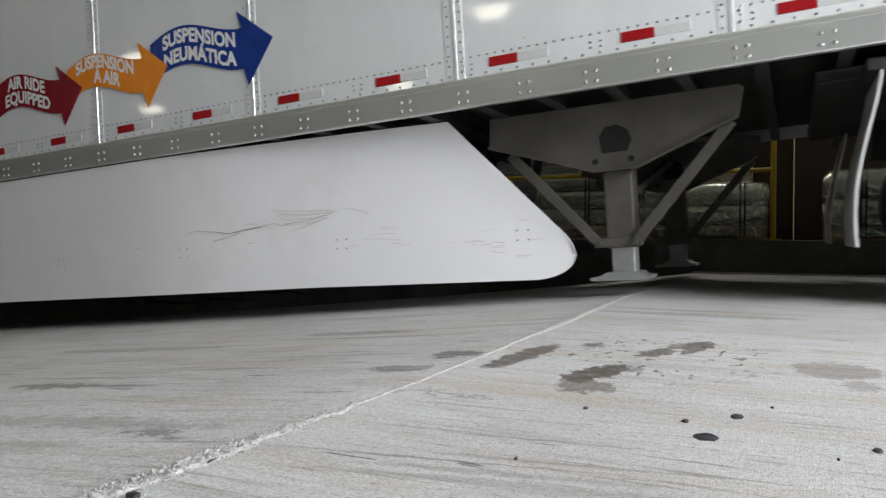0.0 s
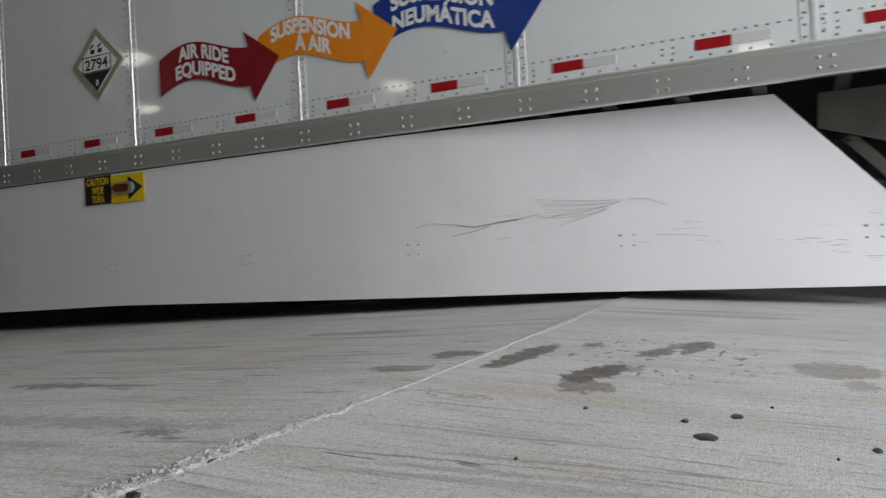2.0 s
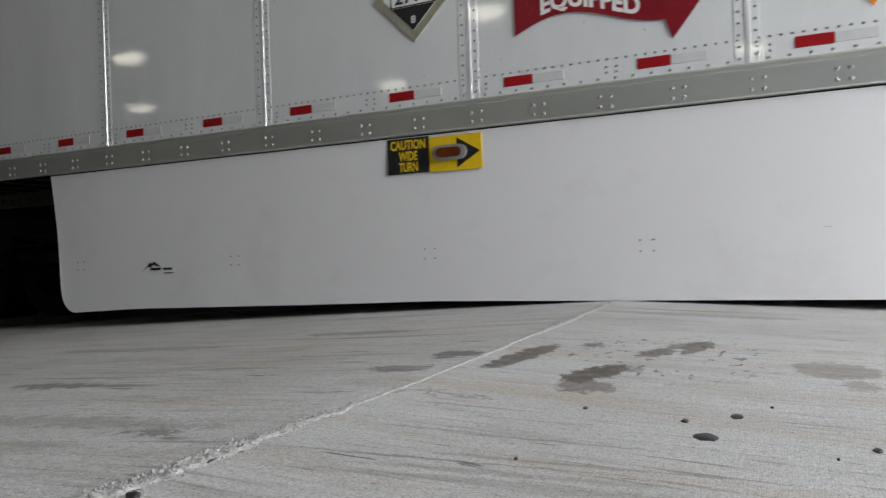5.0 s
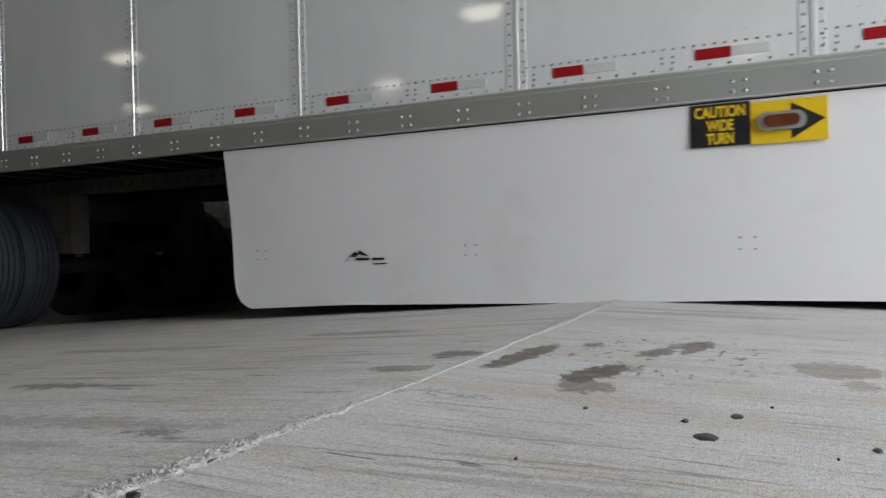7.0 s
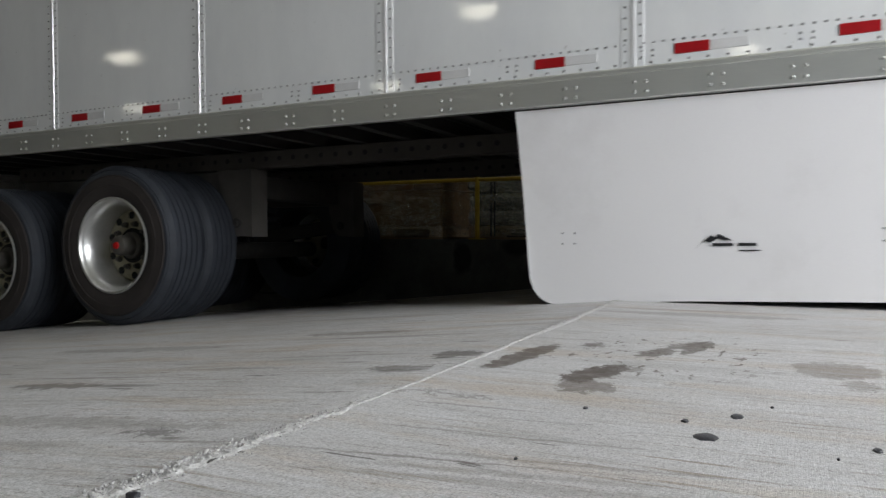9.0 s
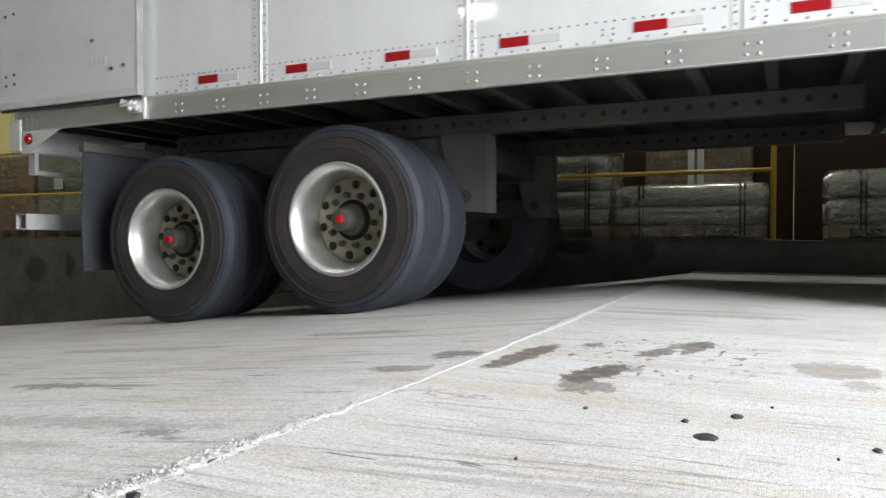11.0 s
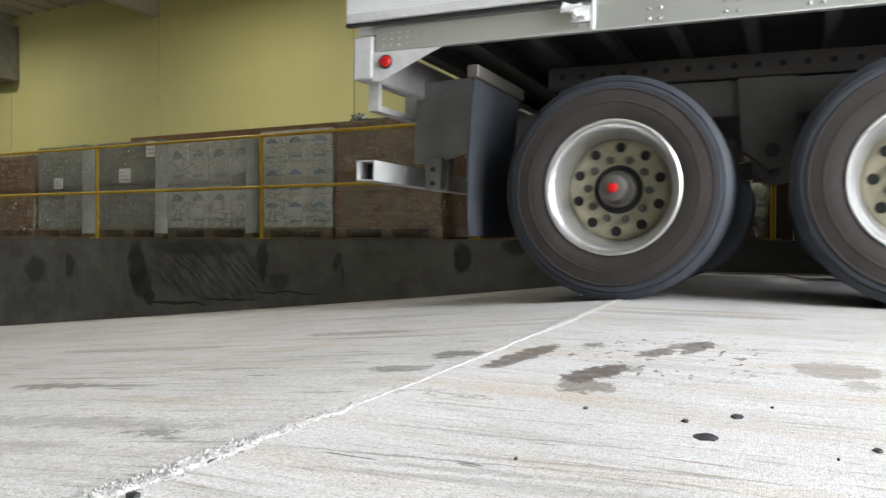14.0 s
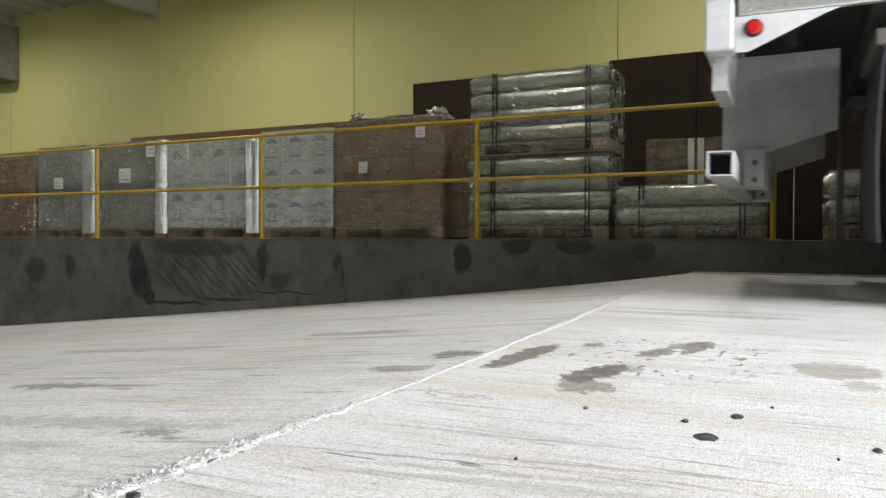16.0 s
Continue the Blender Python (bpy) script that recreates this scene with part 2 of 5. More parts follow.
    col = mix_node(nt, math_node(nt, "MULTIPLY", f, 0.8), col, (0.11, 0.085, 0.07))
    rag = nt.nodes.new("ShaderNodeVectorMath")
    rag.operation = "MULTIPLY_ADD"
    nt.links.new(wob.outputs["Color"], rag.inputs[0])
    rag.inputs[1].default_value = (0.08, 0.026, 0)
    nt.links.new(tc, rag.inputs[2])
    for thin, (sx, sy, ra, rb, turn, dark, brown) in [(False, q) for q in STAINS] + [(True, q) for q in DRAGS]:
        mp = nt.nodes.new("ShaderNodeMapping")
        mp.vector_type = "TEXTURE"
        mp.inputs["Location"].default_value = (sx + 0.04, sy + 0.013, 0) if thin else (sx + 0.05, sy + 0.10, 0)
        mp.inputs["Rotation"].default_value = (0, 0, turn if thin else -turn)
        mp.inputs["Scale"].default_value = (ra * 1.25, rb * 1.25, 1000)
        nt.links.new((rag if thin else off).outputs[0], mp.inputs[0])
        ln = nt.nodes.new("ShaderNodeVectorMath")
        ln.operation = "LENGTH"
        nt.links.new(mp.outputs[0], ln.inputs[0])
        soft = 1.6 if thin else 9.0
        f = math_node(nt, "MULTIPLY_ADD", ln.outputs["Value"], -soft, soft, True)
        f = math_node(nt, "MULTIPLY", f, math_node(nt, "MULTIPLY", mott, dark * 0.8 if thin else dark))
        tone = tuple(u * (1 - brown) + v * brown for u, v in zip((0.042, 0.031, 0.026), (0.120, 0.088, 0.064)))
        col = mix_node(nt, f, col, tone)
    nt.links.new(col, b.inputs["Base Color"])
    nt.links.new(math_node(nt, "MULTIPLY_ADD", streak, 0.2, 0.55, True), b.inputs["Roughness"])
    h = math_node(nt, "ADD", math_node(nt, "MULTIPLY", broom, 0.5), math_node(nt, "ADD", math_node(nt, "MULTIPLY", grit, 0.35), math_node(nt, "MULTIPLY", grit2, 0.6)))
    bump_node(nt, b, h, 0.45, 0.004)
    return m


def dock_concrete():
    """Dark formed concrete of the dock face with rubber scuffs."""
    m, nt, b = nodes_of("stained_dock_concrete")
    tc = nt.nodes.new("ShaderNodeNewGeometry").outputs["Position"]
    broad = noise_node(nt, tc, 1.2, 5, 0.6)
    blot = noise_node(nt, tc, 5.0, 6, 0.7)
    grit = noise_node(nt, tc, 90.0, 4, 0.7)
    col = ramp_node(nt, broad, [(0.3, (0.072, 0.070, 0.064)), (0.7, (0.165, 0.162, 0.150))])
    b2 = ramp_node(nt, blot, [(0.3, (0.62, 0.62, 0.62)), (0.55, (1, 1, 1)), (0.8, (1.2, 1.2, 1.18))])
    col = mix_node(nt, 0.8, col, b2, "MULTIPLY")
    wob = nt.nodes.new("ShaderNodeTexNoise")
    wob.inputs["Scale"].default_value, wob.inputs["Detail"].default_value = 5.0, 8.0
    nt.links.new(tc, wob.inputs["Vector"])
    off = nt.nodes.new("ShaderNodeVectorMath")
    off.operation = "MULTIPLY_ADD"
    nt.links.new(wob.outputs["Color"], off.inputs[0])
    off.inputs[1].default_value = (0.24, 0, 0.10)
    nt.links.new(tc, off.inputs[2])
    # tyre rubber: a tall hooked smear, its foot dragged along, and smaller kisses
    for sx, sz, ra, rb, dark in [(-6.66, -0.02, 0.16, 0.30, 0.9), (-6.60, -0.26, 0.16, 0.20, 0.9), (-6.47, -0.40, 0.10, 0.10, 0.9),
                                 (-6.05, -0.445, 0.50, 0.022, 0.95), (-5.35, -0.385, 0.45, 0.016, 0.9), (-4.6, -0.29, 0.55, 0.012, 0.85),
                                 (-4.88, 0.02, 0.07, 0.26, 0.75), (-4.66, -0.18, 0.14, 0.12, 0.5), (-5.75, 0.16, 0.75, 0.10, 0.6),
                                 (-8.38, -0.13, 0.22, 0.20, 0.7), (-7.78, -0.08, 0.08, 0.18, 0.75), (-3.98, 0.04, 0.05, 0.10, 0.7), (-3.92, -0.08, 0.03, 0.10, 0.5),
                                 (-2.64, 0.09, 0.09, 0.17, 0.85), (-2.12, 0.20, 0.16, 0.09, 0.8), (-1.60, 0.20, 0.20, 0.07, 0.7), (-1.05, 0.17, 0.12, 0.10, 0.6)]:
        mp = nt.nodes.new("ShaderNodeMapping")
        mp.vector_type = "TEXTURE"
        mp.inputs["Location"].default_value = (sx + 0.12, 0, sz + 0.05)
        mp.inputs["Scale"].default_value = (ra, 1000, rb)
        nt.links.new(off.outputs[0], mp.inputs[0])
        ln = nt.nodes.new("ShaderNodeVectorMath")
        ln.operation = "LENGTH"
        nt.links.new(mp.outputs[0], ln.inputs[0])
        f = math_node(nt, "MULTIPLY_ADD", ln.outputs["Value"], -3.0, 3.0, True)
        f = math_node(nt, "MULTIPLY", f, math_node(nt, "MULTIPLY_ADD", blot, 0.9, 0.45, True))
        col = mix_node(nt, math_node(nt, "MULTIPLY", f, dark), col, (0.010, 0.010, 0.011))
    # slanting wipes inside the hooked smear
    mp = nt.nodes.new("ShaderNodeMapping")
    mp.inputs["Rotation"].default_value = (0, radians(-40), 0)
    nt.links.new(tc, mp.inputs[0])
    wipe = ramp_node(nt, noise_node(nt, mp.outputs[0], 7.0, 5, 0.65, (0.4, 1, 3.0)), [(0.42, (0, 0, 0)), (0.62, (1, 1, 1))])
    mp = nt.nodes.new("ShaderNodeMapping")
    mp.vector_type = "TEXTURE"
    mp.inputs["Location"].default_value = (-5.62 + 0.12, 0, -0.10 + 0.05)
    mp.inputs["Scale"].default_value = (0.95, 1000, 0.36)
    nt.links.new(off.outputs[0], mp.inputs[0])
    ln = nt.nodes.new("ShaderNodeVectorMath")
    ln.operation = "LENGTH"
    nt.links.new(mp.outputs[0], ln.inputs[0])
    f = math_node(nt, "MULTIPLY_ADD", ln.outputs["Value"], -4.0, 4.0, True)
    col = mix_node(nt, math_node(nt, "MULTIPLY", math_node(nt, "MULTIPLY", f, wipe), 0.75), col, (0.020, 0.020, 0.021))
    g = ramp_node(nt, grit, [(0.3, (0.80, 0.80, 0.80)), (0.7, (1.15, 1.15, 1.15))])
    col = mix_node(nt, 1.0, col, g, "MULTIPLY")
    nt.links.new(col, b.inputs["Base Color"])
    b.inputs["Roughness"].default_value = 0.8
    bump_node(nt, b, blot, 0.3, 0.004)
    return m


def wrap_film():
    """Clear stretch film: thin, wrinkled, glossy."""
    m, nt, b = nodes_of("stretch_film")
    tc = nt.nodes.new("ShaderNodeTexCoord").outputs["Object"]
    wr = noise_node(nt, tc, 4.5, 2, 0.5, (1.0, 1.0, 1.6))
    wr2 = noise_node(nt, tc, 9.0, 3, 0.55, (0.8, 0.8, 1.6))
    # taut creases: narrow ridges where the noise crosses its middle
    ridge = math_node(nt, "SUBTRACT", 1.0, math_node(nt, "MULTIPLY", math_node(nt, "ABSOLUTE", math_node(nt, "SUBTRACT", wr2, 0.5)), 16.0), 0.0, True)
    patch = ramp_node(nt, noise_node(nt, tc, 2.6, 2, 0.5), [(0.38, (0, 0, 0)), (0.52, (1, 1, 1))])
    ridge = math_node(nt, "MULTIPLY", ridge, patch)
    wr3 = noise_node(nt, tc, 15.0, 2, 0.5, (1.3, 1.3, 0.8))
    h = math_node(nt, "ADD", math_node(nt, "MULTIPLY", wr, 0.7), math_node(nt, "ADD", math_node(nt, "MULTIPLY", wr3, 0.22), math_node(nt, "MULTIPLY", ridge, 0.22)))
    b.inputs["Base Color"].default_value = (0.93, 0.95, 0.92, 1)
    b.inputs["Metallic"].default_value = 1.0
    b.inputs["Roughness"].default_value = 0.15
    bump_node(nt, b, h, 1.0, 0.13)
    tr = nt.nodes.new("ShaderNodeBsdfTransparent")
    tr.inputs[0].default_value = (0.96, 0.97, 0.95, 1)
    mx = nt.nodes.new("ShaderNodeMixShader")
    cover = ramp_node(nt, ridge, [(0.0, (0.18, 0.18, 0.18)), (0.4, (0.32, 0.32, 0.32)), (1.0, (0.65, 0.65, 0.65))])
    nt.links.new(cover, mx.inputs[0])
    nt.links.new(tr.outputs[0], mx.inputs[1])
    nt.links.new(b.outputs[0], mx.inputs[2])
    nt.links.new(mx.outputs[0], nt.nodes["Material Output"].inputs[0])
    return m


M_FLOOR = concrete_floor()
M_DOCK = dock_concrete()
M_SKIN = panel_paint()
M_FILM = wrap_film()
M_JOINT = mat("spalled_joint_mortar", (0.40, 0.39, 0.376), (0.66, 0.65, 0.635), 75, 0.95, fine=220, bump=0.9, dist=0.003, island=0.2, grain=0.4)
M_WALL = mat("cream_yellow_wall_panel", (0.54, 0.515, 0.205), (0.60, 0.575, 0.25), 0.35, 0.6, fine=8, bump=0.0, grain=0.03, vary=0.03, dirt=((0.44, 0.42, 0.19), 0.2))
M_GREYWALL = mat("grey_wall_paint", (0.17, 0.17, 0.165), (0.22, 0.22, 0.215), 0.4, 0.7, fine=10, bump=0.05)
M_CEIL = mat("cream_roof_deck", (0.48, 0.47, 0.38), (0.54, 0.53, 0.44), 0.5, 0.6, fine=9, bump=0.04)
M_SKIRT = mat("white_composite_skirt", (0.76, 0.75, 0.76), (0.81, 0.80, 0.81), 0.8, 0.34, fine=190, bump=0.02, dist=0.0006, dirt=((0.50, 0.48, 0.47), 0.22), grain=0.03)
M_DOOR = mat("chalky_white_door_panel", (0.60, 0.61, 0.61), (0.68, 0.69, 0.69), 1.5, 0.42, fine=60, bump=0.03, grain=0.04, dirt=((0.45, 0.44, 0.42), 0.3))
M_WHITE = mat("white_paint", (0.52, 0.52, 0.52), (0.62, 0.62, 0.61), 5, 0.35, fine=60, bump=0.04, dirt=((0.45, 0.42, 0.38), 0.35))
M_ALU = mat("mill_aluminium_rail", (0.68, 0.69, 0.67), (0.78, 0.79, 0.76), 1.2, 0.31, metal=0.78, fine=40, bump=0.0, stretch=(0.3, 1, 2), grain=0.03, rough_var=0.03)
M_DIRTYW = mat("road_worn_white_paint", (0.36, 0.36, 0.355), (0.50, 0.50, 0.49), 6, 0.5, fine=60, bump=0.1, dirt=((0.2, 0.18, 0.16), 0.6))
M_SCUFF = mat("scuffed_skirt_grey", (0.27, 0.245, 0.225), (0.50, 0.475, 0.455), 60, 0.6, fine=120, bump=0)
M_BOLT = mat("dull_aluminium_bolt", (0.52, 0.52, 0.51), (0.64, 0.64, 0.63), 60, 0.4, metal=0.9, fine=200, bump=0)
M_STRIP = mat("bright_post_strip", (0.70, 0.71, 0.72), (0.80, 0.80, 0.80), 4, 0.25, metal=0.3, fine=30, bump=0.03)
# rivet colour darkened for the shaded side of each head and dirt around it
M_RIVET = mat("shade_darkened_rivet_metal", (0.17, 0.17, 0.17), (0.26, 0.26, 0.26), 60, 0.4, metal=0.4, fine=200, bump=0)
M_RED = mat("red_reflective_tape", (0.29, 0.005, 0.008), (0.35, 0.007, 0.012), 20, 0.3, fine=300, bump=0.1, dist=0.001)
M_TAPEW = mat("white_reflective_tape", (0.55, 0.55, 0.55), (0.60, 0.60, 0.60), 20, 0.35, fine=300, bump=0.1, dist=0.001)
M_MAROON = mat("maroon_vinyl", (0.20, 0.010, 0.018), (0.24, 0.014, 0.022), 6, 0.25, fine=40, bump=0.02)
M_ORANGE = mat("orange_vinyl", (0.75, 0.22, 0.012), (0.82, 0.27, 0.02), 6, 0.25, fine=40, bump=0.02)
M_BLUE = mat("blue_vinyl", (0.010, 0.035, 0.20), (0.014, 0.045, 0.25), 6, 0.25, fine=40, bump=0.02)
M_LETTER = mat("white_vinyl", (0.74, 0.74, 0.74), (0.80, 0.80, 0.80), 6, 0.3, fine=40, bump=0.02)
M_BLACK = mat("black_vinyl", (0.012, 0.012, 0.014), (0.022, 0.022, 0.024), 6, 0.35, fine=40, bump=0.02)
M_YELLOWV = mat("yellow_vinyl", (0.75, 0.50, 0.01), (0.82, 0.56, 0.02), 6, 0.3, fine=40, bump=0.02)
M_AMBER = mat("amber_lens", (0.10, 0.024, 0.008), (0.15, 0.036, 0.010), 30, 0.2, fine=90, bump=0.3)
M_REDLENS = mat("red_lens", (0.45, 0.01, 0.012), (0.55, 0.015, 0.015), 30, 0.15, fine=90, bump=0.2)
M_HOLDER = mat("dulled_placard_frame", (0.42, 0.42, 0.30), (0.55, 0.55, 0.45), 18, 0.35, metal=0.5, fine=80, bump=0.2)
M_STEEL = mat("weathered_grey_steel", (0.072, 0.066, 0.058), (0.118, 0.109, 0.096), 4, 0.55, metal=0.2, fine=50, bump=0.25, dirt=((0.10, 0.085, 0.07), 0.6))
M_BOGIE = mat("road_dust_steel", (0.056, 0.051, 0.046), (0.095, 0.087, 0.079), 3, 0.65, fine=40, bump=0.3, dirt=((0.05, 0.045, 0.04), 0.5))
M_UNDER = mat("dusty_black_chassis", (0.018, 0.017, 0.016), (0.036, 0.033, 0.031), 3, 0.7, fine=40, bump=0.3, dirt=((0.055, 0.05, 0.045), 0.5))
M_SLIDER = mat("dark_dusty_slider_steel", (0.034, 0.029, 0.025), (0.060, 0.052, 0.045), 3, 0.7, fine=40, bump=0.3, dirt=((0.03, 0.026, 0.022), 0.5))
M_GALV = mat("galvanised_plate", (0.28, 0.285, 0.28), (0.38, 0.38, 0.37), 5, 0.5, metal=0.4, fine=30, bump=0.1, dirt=((0.25, 0.24, 0.22), 0.5))
M_TYRE = mat("dusty_tyre_rubber", (0.019, 0.015, 0.014), (0.030, 0.024, 0.022), 5, 0.85, fine=90, bump=0.4, dirt=((0.042, 0.033, 0.028), 0.5))
M_TREAD = mat("tyre_tread_rubber", (0.021, 0.0245, 0.032), (0.034, 0.039, 0.050), 8, 0.7, fine=120, bump=0.5)
M_RIM = mat("polished_aluminium_rim", (0.60, 0.60, 0.59), (0.70, 0.70, 0.69), 6, 0.34, metal=0.85, fine=60, bump=0.05)
M_DISC = mat("dull_wheel_disc", (0.28, 0.26, 0.185), (0.38, 0.35, 0.25), 9, 0.5, metal=0.3, fine=70, bump=0.15, dirt=((0.2, 0.17, 0.12), 0.5))
# flat black that stands in for the shade inside holes and recesses
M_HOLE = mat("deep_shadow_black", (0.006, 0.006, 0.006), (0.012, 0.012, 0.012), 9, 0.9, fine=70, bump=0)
M_NUT = mat("zinc_nut", (0.07, 0.066, 0.06), (0.12, 0.115, 0.105), 30, 0.45, metal=0.5, fine=150, bump=0.1)
M_FLAP = mat("grey_blue_rubber_flap", (0.026, 0.029, 0.036), (0.040, 0.044, 0.053), 4, 0.6, fine=60, bump=0.15, dirt=((0.07, 0.07, 0.07), 0.4))
M_RAIL = mat("yellow_railing_paint", (0.42, 0.27, 0.012), (0.52, 0.34, 0.02), 6, 0.45, fine=50, bump=0.12, dirt=((0.28, 0.19, 0.04), 0.5))
M_CARD = mat("brown_cardboard", (0.165, 0.092, 0.040), (0.22, 0.128, 0.058), 3, 0.8, fine=50, bump=0.1, vary=0.10)
M_DKCARD = mat("dark_brown_cardboard", (0.030, 0.016, 0.010), (0.042, 0.023, 0.014), 3, 0.8, fine=50, bump=0.1, vary=0.08)
M_PALLET = mat("pallet_softwood", (0.20, 0.135, 0.075), (0.32, 0.22, 0.13), 6, 0.8, fine=40, bump=0.4, stretch=(0.3, 3, 3), vary=0.2)
M_WHITECARD = mat("white_carton", (0.52, 0.53, 0.53), (0.62, 0.62, 0.62), 3, 0.6, fine=40, bump=0.05, vary=0.05)
M_GREYLOAD = mat("grey_wrapped_goods", (0.17, 0.17, 0.16), (0.26, 0.26, 0.245), 3, 0.35, fine=30, bump=0.1, vary=0.08)
M_ROLL = mat("silver_film_roll", (0.36, 0.37, 0.33), (0.50, 0.51, 0.46), 3, 0.23, metal=0.7, fine=11, bump=0.5, dist=0.02, stretch=(0.5, 1.5, 1.5), vary=0.10)
M_LABEL = mat("paper_label", (0.66, 0.66, 0.64), (0.74, 0.74, 0.72), 20, 0.6, fine=80, bump=0)
M_INK = mat("grey_print", (0.34, 0.35, 0.38), (0.40, 0.41, 0.44), 20, 0.6, fine=80, bump=0)
M_BLUEINK = mat("blue_print", (0.20, 0.29, 0.40), (0.26, 0.35, 0.46), 20, 0.6, fine=80, bump=0)
M_STRAP = mat("black_strapping", (0.010, 0.012, 0.012), (0.02, 0.022, 0.022), 20, 0.5, fine=80, bump=0)
M_LAMPGLASS = glow_mat("lamp_diffuser", (1.0, 0.95, 0.80), 11.0)
M_TAR = mat("black_tar", (0.014, 0.014, 0.018), (0.03, 0.03, 0.036), 40, 0.45, fine=200, bump=0.3)


# ---- mesh helpers ----
def box(bm, x0, x1, y0, y1, z0, z1):
    v = [bm.verts.new(p) for p in ((x0, y0, z0), (x1, y0, z0), (x1, y1, z0), (x0, y1, z0), (x0, y0, z1), (x1, y0, z1), (x1, y1, z1), (x0, y1, z1))]
    for q in ((3, 2, 1, 0), (4, 5, 6, 7), (0, 1, 5, 4), (1, 2, 6, 5), (2, 3, 7, 6), (3, 0, 4, 7)):
        bm.faces.new([v[i] for i in q])
    return bm


def soft_box(x0, x1, y0, y1, z0, z1, r=0.01, seg=2):
    bm = box(bmesh.new(), x0, x1, y0, y1, z0, z1)
    bmesh.ops.bevel(bm, geom=bm.edges[:], offset=r, segments=seg, affect="EDGES", profile=0.5)
    return bm


def prism(bm, pts, y0, y1):
    """Solid from a closed outline in x, z between y0 and y1."""
    a = [bm.verts.new((x, y0, z)) for x, z in pts]
    b = [bm.verts.new((x, y1, z)) for x, z in pts]
    n = len(pts)
    bm.faces.new(a)
    bm.faces.new(b[::-1])
    for i in range(n):
        bm.faces.new((a[i], b[i], b[(i + 1) % n], a[(i + 1) % n]))
    bmesh.ops.recalc_face_normals(bm, faces=bm.faces[:])
    return bm


def tube(bm, p0, p1, r, seg=12, r2=None, caps=True):
    p0, p1 = Vector(p0), Vector(p1)
    q = (p1 - p0).to_track_quat("Z", "Y").to_matrix()
    rings = []
    for p, rr in ((p0, r), (p1, r if r2 is None else r2)):
        rings.append([bm.verts.new(p + q @ Vector((rr * math.cos(t), rr * math.sin(t), 0))) for t in (2 * math.pi * i / seg for i in range(seg))])
    for i in range(seg):
        j = (i + 1) % seg
        bm.faces.new((rings[0][i], rings[0][j], rings[1][j], rings[1][i]))
    if caps:
        bm.faces.new(rings[0][::-1])
        bm.faces.new(rings[1])
    return bm


def beam(bm, p0, p1, w, h):
    """Square bar from p0 to p1."""
    p0, p1 = Vector(p0), Vector(p1)
    q = (p1 - p0).to_track_quat("X", "Z").to_matrix()
    L = (p1 - p0).length
    n0 = len(bm.verts)
    box(bm, 0, L, -w / 2, w / 2, -h / 2, h / 2)
    bm.verts.ensure_lookup_table()
    for v in bm.verts[n0:]:
        v.co = p0 + q @ v.co
    return bm


def revolve(bm, prof, seg=48, closed=False):
    """Turn a profile of (y, radius) about the y axis."""
    rings = [[bm.verts.new((r * math.cos(t), y, r * math.sin(t))) for t in (2 * math.pi * i / seg for i in range(seg))] for y, r in prof]
    pairs = list(zip(rings, rings[1:])) + ([(rings[-1], rings[0])] if closed else [])
    for a, b in pairs:
        for i in range(seg):
            j = (i + 1) % seg
            bm.faces.new((a[i], a[j], b[j], b[i]))
    bmesh.ops.recalc_face_normals(bm, faces=bm.faces[:])
    return bm


def mesh_of(name, bm, material, smooth=False):
    me = bpy.data.meshes.new(name)
    bm.to_mesh(me)
    bm.free()
    me.materials.append(material)
    if smooth:
        for p in me.polygons:
            p.use_smooth = True
        me.set_sharp_from_angle(angle=radians(38))
    return me


def thing(name, bm, material, label, category, group="", kind="", smooth=False):
    return tagged(new(name, mesh_of(name, bm, material, smooth)), label, category, group, kind)


def part(name, bm, material, parent, label="", smooth=False, kind=""):
    ob = new(name, mesh_of(name, bm, material, smooth))
    ob.parent = parent
    return tagged(ob, label, kind=kind)


def share(name, me, parent, m):
    """One more piece on a mesh that others use."""
    ob = new(name, me)
    ob.parent = parent
    ob.matrix_basis = m
    return ob


def group_of(name, label, category, group="", m=None):
    e = new(name)
    if m:
        e.matrix_basis = m
    return tagged(e, label, category, group)


def lettering(txt, size, width, x, z, y, material, parent, bend=None, bold=0.0, name="lettering"):
    """Flat letters on a side that faces -y, left edge at x, baseline at z, squeezed to a width, bent by bend(x)."""
    cu = bpy.data.curves.new(name, "FONT")
    cu.body, cu.size, cu.offset = txt, size, bold
    tmp = bpy.data.objects.new(name, cu)
    scene.collection.objects.link(tmp)
    me = bpy.data.meshes.new_from_object(tmp.evaluated_get(bpy.context.evaluated_depsgraph_get()))
    bpy.data.objects.remove(tmp)
    xs = [v.co.x for v in me.vertices]
    k = width / (max(xs) - min(xs))
    x0 = min(xs)
    for v in me.vertices:
        xx = x + (v.co.x - x0) * k
        v.co = (xx, y, z + v.co.y + (bend(xx) if bend else 0))
    me.materials.clear()
    me.materials.append(material)
    ob = new(name, me)
    ob.parent = parent
    return ob


